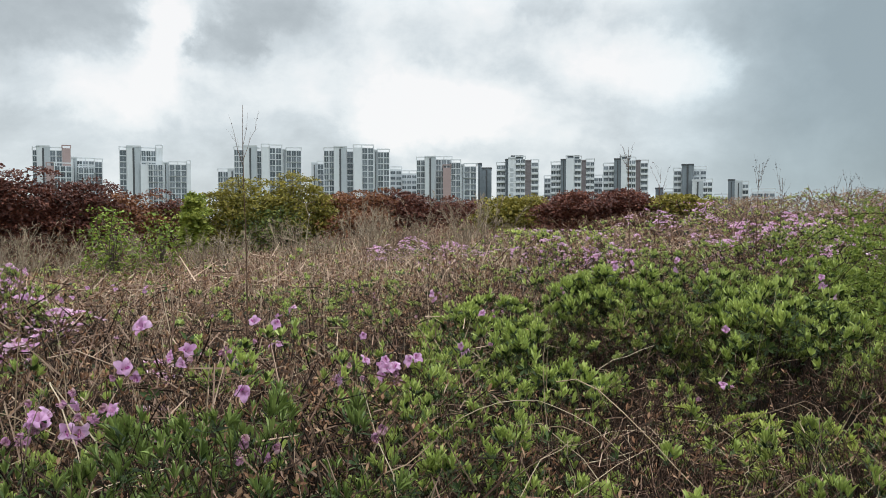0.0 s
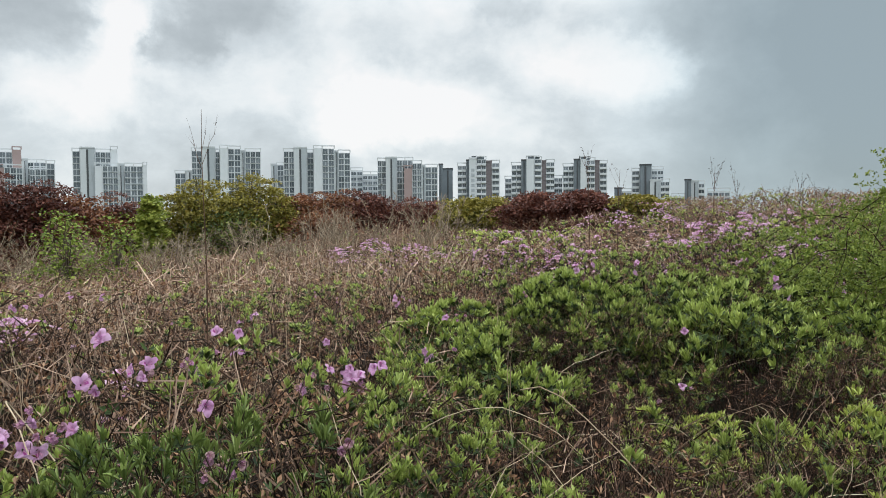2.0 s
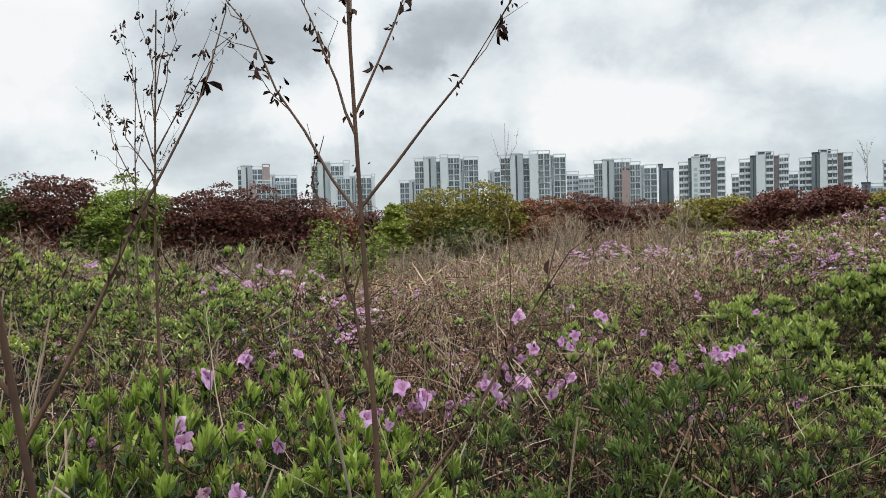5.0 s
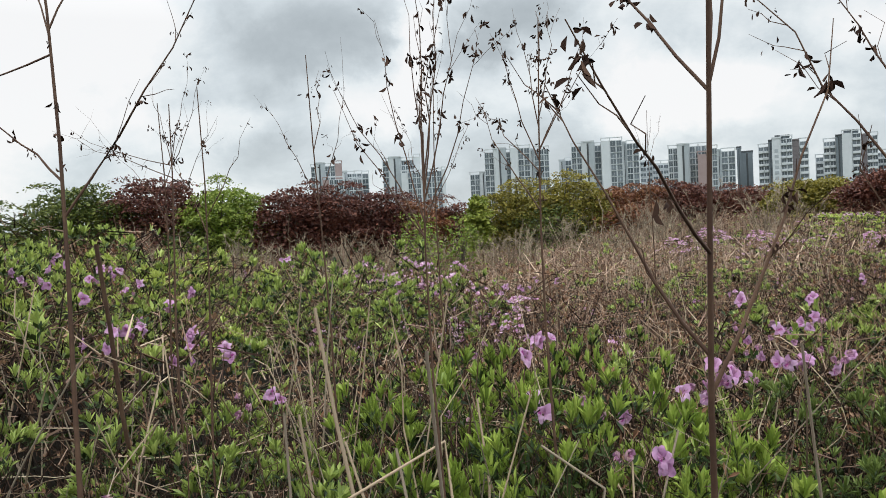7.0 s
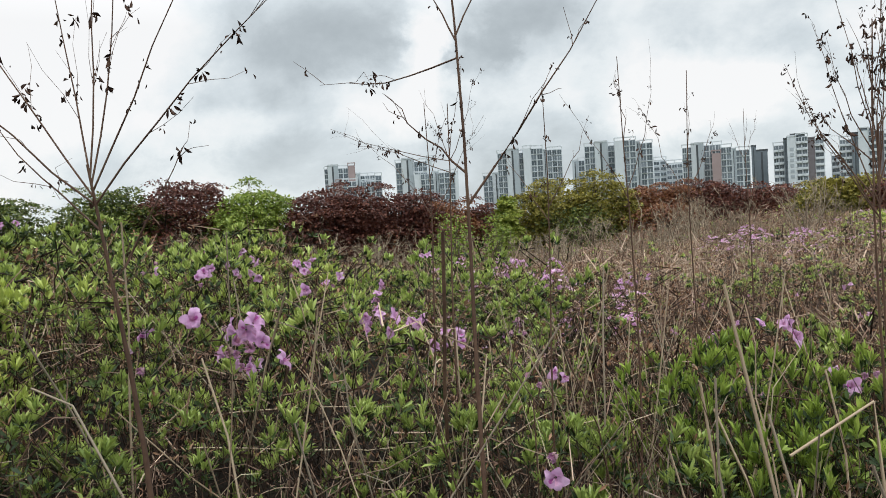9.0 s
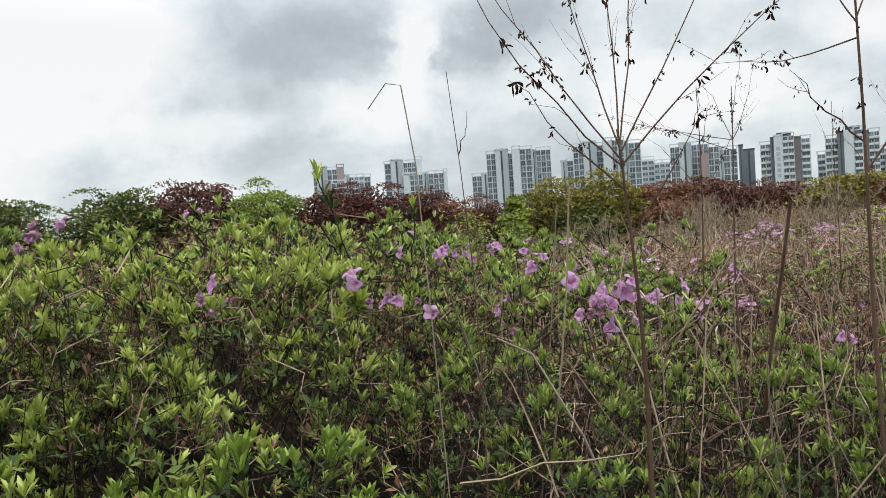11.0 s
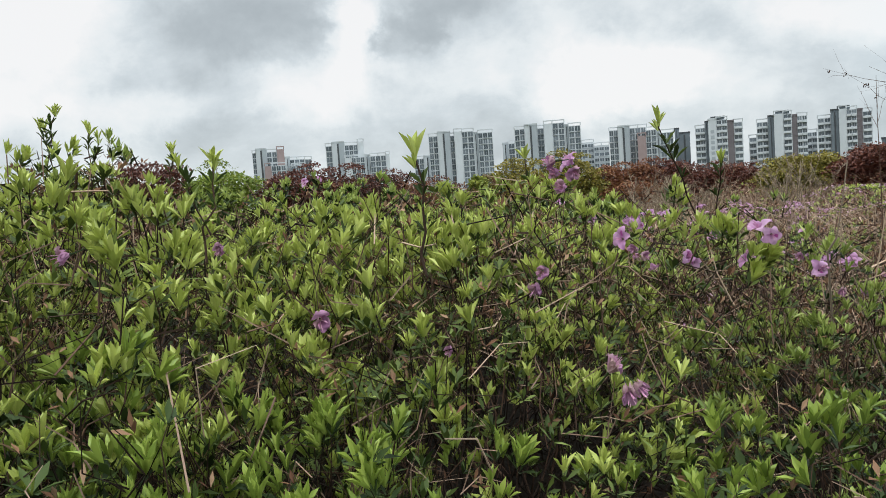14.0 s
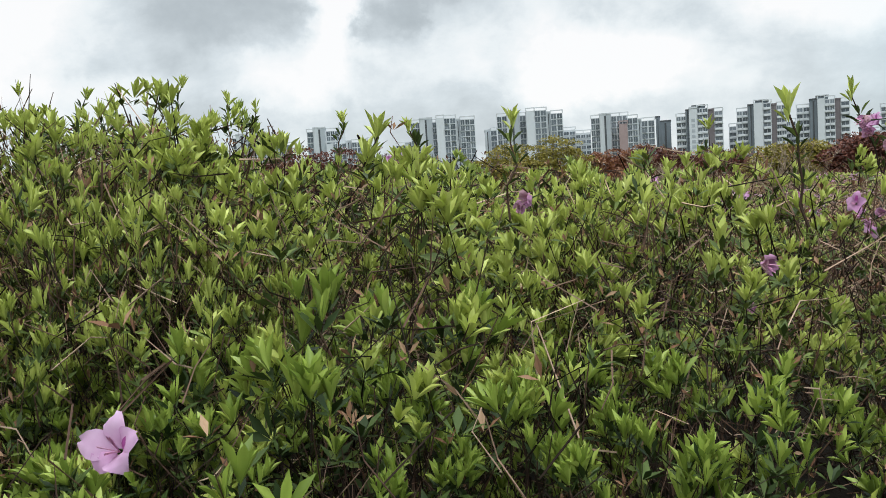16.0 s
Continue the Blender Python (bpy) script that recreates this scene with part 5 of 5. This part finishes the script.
def weeds():
    # forking stalks beside the path
    dry_weed(-0.978, 0.30, 0.08, 0.42, 1, ((0.125, 160, 0.26, 1.2), (0.13, 20, 0.24, 3.4), (-0.02, 255, 0.31, 0.38), (-0.16, 25, 0.36, 1.7), (0.13, 80, 0.2, 3.2), (-0.12, 191, 0.24, 1.25)), 0.0056, 0.7, (-0.005, -0.22))
    dry_weed(-1.96, 0.29, 0.05, 0.62, 2, ((0.06, 20, 0.48, 1.25), (0.36, 150, 0.2, 1.5), (0.37, 30, 0.22, 1.8), (0.12, 180, 0.20, 0.9), (0.33, 190, 0.30, -0.35)), 0.0062, 0.75, (-0.03, 0.01))
    dry_weed(-2.41, -0.03, 0.10, 0.15, 3, ((0.09, 200, 0.46, 0.85), (0.10, 185, 0.44, 1.35), (0.12, 150, 0.42, 2.6), (0.13, 95, 0.44, 6.0), (0.12, 60, 0.42, 3.2), (0.11, 15, 0.44, 1.9), (0.09, 10, 0.46, 1.15), (0.05, 190, 0.25, 0.9), (-0.03, 20, 0.2, 1.2)),
             0.0075, 1.1, (-0.02, -0.08))
    dry_weed(-0.757, 0.27, 0.02, 0.40, 4, ((0.02, 165, 0.30, 1.2), (0.03, 20, 0.30, 1.1), (0.10, 140, 0.18, 1.6), (0.12, 40, 0.18, 1.8), (0.18, 100, 0.2, 2.2), (-0.30, 25, 0.34, 1.0), (-0.15, 141, 0.24, 2.4)), 0.0052, 1.5, (0.0, 0.0))
    dry_weed(-1.33, 0.26, 0.0, 0.14, 5, ((0.0, 170, 0.24, 2.0), (0.02, 150, 0.28, 3.0), (0.04, 120, 0.30, 5.0), (0.05, 80, 0.30, 8.0), (0.06, 40, 0.30, 5.0), (0.05, 20, 0.27, 3.0), (0.02, 5, 0.24, 2.0), (0.08, 100, 0.24, 9.0), (0.08, 60, 0.22, 6.0), (0.0, 200, 0.2, 1.4)), 0.0036, 0.9)
    dry_weed(-1.26, 0.69, 0.05, 0.38, 6, ((0.10, 170, 0.22, 1.1), (0.12, 150, 0.25, 2.0), (0.14, 40, 0.22, 2.2), (0.14, 15, 0.22, 1.6), (0.18, 120, 0.2, 3.0), (0.20, 60, 0.2, 3.0), (0.03, 175, 0.22, 1.5), (0.24, 90, 0.16, 3.0)), 0.0044, 1.7)
    dry_weed(-2.22, 0.87, 0.0, 0.34, 7, ((0.19, 150, 0.2, 2.2), (0.19, 30, 0.2, 1.6), (0.20, 80, 0.22, 4.0), (0.19, 178, 0.5, 0.25), (0.16, 185, 0.3, 0.4)), 0.0046, 0.9)
    dry_weed(-2.31, 0.95, 0.0, 0.36, 8, ((0.05, 160, 0.26, 1.4), (0.04, 15, 0.28, 1.5), (0.15, 60, 0.2, 2.2)), 0.004, 0.9)
    dry_weed(-2.64, -0.28, 0.1, 0.25, 9, ((0.12, 40, 0.06, 2.2),), 0.0022, 0.8, (-0.03, 0))
    dry_weed(-1.75, 0.75, 0.0, 0.38, 10, ((0.06, 150, 0.25, 1.8), (0.08, 30, 0.24, 1.9), (0.18, 80, 0.2, 2.2)), 0.0036, 0.9)
    dry_weed(-1.62, 1.15, 0.0, 0.40, 12, ((0.05, 160, 0.26, 1.7), (0.07, 30, 0.24, 1.6), (0.17, 80, 0.2, 2.2)), 0.0036, 0.8)
    dry_weed(-1.31, 5.02, 0.2, 0.72, 11, ((0.32, 160, 0.3, 2.4), (0.36, 30, 0.3, 2.6), (0.45, 60, 0.2, 3.0)), 0.006, 0.2)
    dry_weed(-1.9, 0.55, 0.0, 0.30, 14, ((0.02, 150, 0.2, 1.2), (0.05, 20, 0.2, 1.6)), 0.0034, 0.7)
    # thin ones against the sky on the rise
    rng = np.random.default_rng(8)
    for i, (x, y, top) in enumerate(((2.2, 8.94, 0.79), (2.64, 9.41, 0.58), (3.25, 7.87, 0.52), (3.71, 8.34, 0.40), (5.03, 9.78, 0.38), (5.76, 10.75, 0.45), (6.3, 11.22, 0.43), (6.91, 11.69, 0.40))):
        limbs = tuple((top - float(rng.uniform(0.1, 0.45)), float(rng.uniform(0, 360)), float(rng.uniform(0.12, 0.34)), float(rng.uniform(1.2, 3.0))) for k in range(int(rng.integers(4, 8))))
        dry_weed(x, y, 0.3, top, 30 + i, limbs, 0.006, 1.0, (float(rng.normal(0, 0.04)), 0.0))


weeds()


# ---- the belt of small trees behind the slope ----
def small_tree(name, label, x, y, top, wide, leaf, seed, leaf_len=0.13, spread_flat=0.75, count=7000):
    """A low spreading tree: trunk, forked limbs, and a crown of leafy sprays with gaps between."""
    rng = np.random.default_rng(seed)
    g = float(land(x, y)) - 0.05
    high = EYE + top - g
    b = thing(name, label, "tree", "belt of small trees", pose(x, y, g))
    m = int(16 + wide * 40)
    th = rng.uniform(0, 6.283, m)
    r = rng.uniform(0, 1, m) ** 0.45
    z = high * rng.uniform(0.04, 1.02, m) * np.sqrt(np.clip(1 - 0.62 * r ** 2.4, 0, 1)) * rng.uniform(0.94, 1.06, m)
    r = r * wide * (0.86 + 0.14 * np.sin(2.1 * th + seed))
    c = np.stack([r * np.cos(th), r * np.sin(th), z], axis=1)
    trunk = np.array([[[0, 0, 0], [0.03, 0.02, high * 0.2], [0.0, 0.05, high * 0.42]]])
    v, f = tube_batch(trunk, np.array([[0.11, 0.085, 0.06]]) * (0.5 + 0.25 * high) * min(1.0, wide / 1.4), 8)
    part("trunk", solid("trunk", v, [f], [M["bark"]], smooth=True), b)
    start = np.tile(np.array([[0.0, 0.03, high * 0.3]]), (m, 1)) * rng.uniform(0.5, 1.3, (m, 1))
    mid = start * 0.5 + c * 0.5 + rng.normal(0, 0.12, (m, 3)) + np.array([0, 0, 0.1])
    v, f = tube_batch(np.stack([start, mid, c], axis=1), np.tile(np.array([0.035, 0.022, 0.008]) * min(1.0, wide / 1.6), (m, 1)), 4)
    part("limb_frame", solid("limb_frame", v, [f], [M["bark"]], smooth=True), b)
    # flat tiers of leaves, sagging at their rims, round a leafy core
    k = rng.integers(0, m, count)
    size = rng.uniform(0.22, 0.46, m)[k][:, None] * min(1.0, 0.5 + wide * 0.35)
    off = np.clip(rng.normal(0, 1, (count, 3)), -1.7, 1.7) * np.array([1, 1, 0.15])
    off[:, 2] -= 0.14 * (off[:, 0] ** 2 + off[:, 1] ** 2)
    p = c[k] + off * size * 0.8
    core = rng.uniform(0, 1, count) < 0.34
    a, q = rng.uniform(0, 6.283, count), rng.uniform(0, 1, count) ** 0.5
    inner = np.stack([wide * 0.88 * q * np.cos(a), wide * 0.88 * q * np.sin(a), high * 0.9 * rng.uniform(0.02, 1, count) * np.sqrt(np.clip(1 - 0.62 * q ** 2.4, 0, 1))], axis=1)
    p = np.where(core[:, None], inner, p)
    p[:, 2] = np.maximum(p[:, 2], 0.12)
    d = unit(off * np.array([1, 1, 0.3]) + rng.normal(0, 0.6, (count, 3)) + np.array([0, 0, -0.15]))
    up = unit(np.array([0, 0, 1.0]) * spread_flat + rng.normal(0, 0.45, (count, 3)))
    ln = leaf_len * np.where(core, 1.15, 0.74) * rng.uniform(0.6, 1.3, count)
    s = unit(np.cross(d, up)) * (ln * 0.42)[:, None]
    midp = p + d * (ln * 0.5)[:, None]
    v = np.stack([p, midp + s, p + d * ln[:, None], midp - s], axis=1).reshape(-1, 3)
    base = np.arange(count)[:, None] * 4
    f = np.concatenate([base + np.array([[0, 1, 2]]), base + np.array([[0, 2, 3]])])
    mats, sort = [M[leaf]], None
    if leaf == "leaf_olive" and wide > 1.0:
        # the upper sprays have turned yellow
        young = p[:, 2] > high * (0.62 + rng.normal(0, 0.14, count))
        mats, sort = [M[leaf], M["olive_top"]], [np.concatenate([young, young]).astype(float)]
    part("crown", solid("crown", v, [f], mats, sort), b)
    return b


def tree_belt():
    red = "dark red leaved Japanese maple of shrub height"
    rust = "rusty brown leaved low maple"
    # placed by bearing (to the right of straight ahead), distance, top over the eye and half width
    belt = (
        ("maple_tree", rust, -0.40, 31, 1.15, 1.8, "maple_rust", 0.105), ("maple_tree", red, -0.455, 30, 1.5, 1.9, "maple_red", 0.11),
        ("maple_tree", red, -0.515, 29, 1.75, 1.5, "maple_red", 0.11), ("maple_tree", red, -0.565, 28.5, 1.75, 1.5, "maple_red", 0.11),
        ("small_tree", "lime green leaved small tree", -0.645, 30, 2.0, 2.0, "leaf_lime", 0.115), ("maple_tree", red, -0.725, 31, 2.5, 2.2, "maple_red", 0.11),
        ("small_tree", "dark green leaved small tree", -0.81, 31, 2.25, 2.5, "leaf_green", 0.115), ("small_tree", "dark green leaved small tree", -0.945, 30, 2.1, 2.0, "leaf_green", 0.115),
        ("maple_tree", red, -0.345, 32, 0.8, 1.2, "maple_red", 0.105),
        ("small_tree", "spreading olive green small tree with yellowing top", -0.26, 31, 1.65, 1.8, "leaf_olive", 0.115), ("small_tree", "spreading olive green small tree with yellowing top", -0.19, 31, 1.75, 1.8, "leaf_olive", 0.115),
        ("young_tree", "narrow fresh green young tree", -0.318, 29, 1.2, 0.5, "leaf_fresh", 0.13),
    )
    belt += (
        ("maple_tree", rust, -0.13, 32, 1.25, 1.5, "maple_rust", 0.105), ("maple_tree", rust, -0.085, 32, 1.1, 1.3, "maple_rust", 0.105),
        ("maple_tree", red, -0.05, 32, 1.2, 1.4, "maple_red", 0.105), ("maple_tree", red, 0.0, 33, 0.75, 1.4, "maple_red", 0.105), ("maple_tree", red, 0.04, 33, 0.75, 1.2, "maple_red", 0.105),
        ("small_tree", "pale olive green leaved low tree", 0.085, 28, 0.85, 1.4, "leaf_olive", 0.12), ("small_tree", "olive green leaved low tree", 0.12, 28, 0.72, 1.2, "leaf_olive", 0.12),
        ("maple_tree", red, 0.165, 26, 0.85, 1.15, "maple_red", 0.105), ("maple_tree", red, 0.235, 25, 0.92, 1.25, "maple_red", 0.105),
        ("small_tree", "olive green leaved low tree", 0.30, 25, 0.70, 1.2, "leaf_olive", 0.12))
    low = "low green bush filling the foot of the tree belt"
    belt += tuple(("low_bush", low, a, 29.5, t, 1.5, k, 0.13) for a, t, k in (
        (-0.42, 0.15, "maple_red"), (-0.49, 0.2, "maple_rust"), (-0.545, 0.2, "leaf_green"), (-0.605, 0.3, "leaf_olive"), (-0.685, 0.5, "leaf_green"), (-0.76, 0.5, "maple_red"),
        (-0.845, 0.4, "leaf_green"), (-0.93, 0.4, "leaf_olive"), (-1.0, 0.4, "leaf_green"), (-1.07, 0.5, "leaf_green"), (-0.22, 0.4, "leaf_green"), (-0.11, 0.4, "maple_rust")))
    belt += tuple(("low_bush", low, -1.02 + 0.075 * i, 32.5, 0.35 if i > 6 else 0.6, 1.5, ("leaf_green", "maple_red", "leaf_olive")[i % 3], 0.14) for i in range(14))
    for i, (name, label, a, dist, top, wide, leaf, ll) in enumerate(belt):
        if name == "low_bush" and leaf != "leaf_green":
            label = low.replace("green", "olive" if leaf == "leaf_olive" else "dark red")
        small_tree(name, label, dist * math.sin(a), dist * math.cos(a), top, wide, leaf, 100 + i, ll, count=int((7200 + 8600 * wide) * (0.17 if name == "low_bush" else 1)))
    small_tree("young_tree", "slender yellow green sapling in the dry grass", -8.3, 19.0, 0.45, 0.75, "leaf_lime", 150, 0.085, count=2400)
    small_tree("young_tree", "slender yellow green sapling in the dry grass", -7.2, 19.3, 0.25, 0.55, "leaf_lime", 151, 0.085, count=1300)


tree_belt()


def bare_shrubs():
    rng = np.random.default_rng(77)
    for i in range(30):
        a, dist = -0.80 + 0.86 * (i + rng.uniform(-0.6, 1.4)) / 30, rng.uniform(17, 26.5)
        x, y = dist * math.sin(a), dist * math.cos(a)
        g = float(land(x, y)) - 0.05
        b = thing("bare_shrub", "leafless bleached shrub of forking upright twigs", "shrub", "bare shrubs", pose(x, y, g))
        n, tall = 18, rng.uniform(0.75, 1.15)
        foot = rng.normal(0, 0.14, (n, 3)) * np.array([1, 1, 0])
        tip = foot + np.stack([rng.normal(0, 0.45, n), rng.normal(0, 0.45, n), rng.uniform(0.7, 1.75, n) * tall], axis=1)
        mid = (foot + tip) / 2 + rng.normal(0, 0.08, (n, 3))
        lots = [tube_batch(np.stack([foot, mid, tip], axis=1), np.tile(np.array([0.015, 0.011, 0.005]), (n, 1)), 3)]
        # each stem forks, and the forks fork again
        for times, reach, thick in ((4, 0.34, 0.008), (3, 0.17, 0.0055)):
            k = rng.integers(0, len(mid), len(mid) * times)
            w = rng.uniform(0, 1, (len(k), 1))
            start = mid[k] + (tip[k] - mid[k]) * w
            way = unit(unit(tip[k] - mid[k]) + rng.normal(0, 0.55, (len(k), 3)))
            end = start + way * reach * rng.uniform(0.5, 1.3, (len(k), 1))
            mid, tip = (start + end) / 2 + rng.normal(0, 0.015, (len(k), 3)), end
            lots.append(tube_batch(np.stack([start, mid, end], axis=1), np.tile(np.array([1.0, 0.8, 0.45]) * thick, (len(k), 1)), 3))
        v, f = merge(*lots)
        part("twig_frame", solid("twig_frame", v, f, [M["bleached_twig"]]), b)


bare_shrubs()


# ---- wild rose arching over the azaleas ----
def wild_rose(x, y, top, reach_most, canes, seed, tall):
    """A mounded wild rose: many arching canes, each with small leaves; tall: turn, reach and height of the canes that stand out."""
    rng = np.random.default_rng(seed)
    g = float(land(x, y)) - 0.03
    high = EYE + top - g
    b = thing("wild_rose", "wild rose bush with arching canes and small bright leaves", "shrub", "wild roses", pose(x, y, g))
    leaves = []
    t = np.linspace(0, 1, 14)
    for i in range(canes):
        a, reach, up = rng.uniform(0, 6.283), reach_most * rng.uniform(0.35, 1.0), high * rng.uniform(0.6, 1.0)
        if i < len(tall):
            a, reach, up = radians(tall[i][0]), tall[i][1], EYE + tall[i][2] - g
        out = reach * t ** 1.2
        z = up * np.sin(t * 2.45)
        pts = np.stack([out * math.cos(a), out * math.sin(a), np.maximum(z, 0.05)], axis=1) + rng.normal(0, 0.014, (14, 3)) * t[:, None]
        v, f = tube_batch(pts[None], (0.0055 * (1 - 0.7 * t))[None], 5)
        part("cane", solid("cane", v, [f], [M["twig"]], smooth=True), b)
        m = 110
        s = rng.uniform(0.25, 1.0, m)
        at = np.stack([np.interp(s, t, pts[:, j]) for j in range(3)], axis=1) + rng.normal(0, 0.018, (m, 3))
        leaves.append((at, unit(rng.normal(0, 1, (m, 3)) + np.array([0, 0, 0.7]))))
        for s in rng.uniform(0.25, 0.95, 18):
            at = np.array([np.interp(s, t, pts[:, j]) for j in range(3)])
            w = unit(rng.normal(0, 1, 3) + np.array([0, 0, 0.5]))
            q = np.linspace(0.2, 1, 14)[:, None]
            p = at + w * rng.uniform(0.06, 0.2) * q + rng.normal(0, 0.013, (14, 3))
            leaves.append((p, unit(rng.normal(0, 1, (14, 3)) + np.array([0, 0, 0.6]))))
    p = np.concatenate([l[0] for l in leaves])
    ax = np.concatenate([l[1] for l in leaves])
    v, f = whorls(p, ax, rng, 4, 0.017, 0.010, 0.9, True)
    part("foliage", solid("foliage", v, [f], [M["rose_leaf"]]), b)


wild_rose(3.25, 4.2, -0.08, 1.25, 44, 61, ((168, 0.75, 0.10), (150, 0.95, 0.04), (60, 0.5, 0.12), (180, 1.55, -0.10), (172, 1.40, 0.02), (190, 1.5, -0.18), (130, 0.8, 0.08)))
wild_rose(2.82, 3.86, -0.15, 0.55, 12, 63, ((200, 0.42, 0.49), (150, 0.32, 0.32), (250, 0.5, 0.24), (185, 0.62, 0.10)))
wild_rose(4.1, 5.0, 0.04, 1.1, 20, 62, ((170, 1.0, 0.14),))
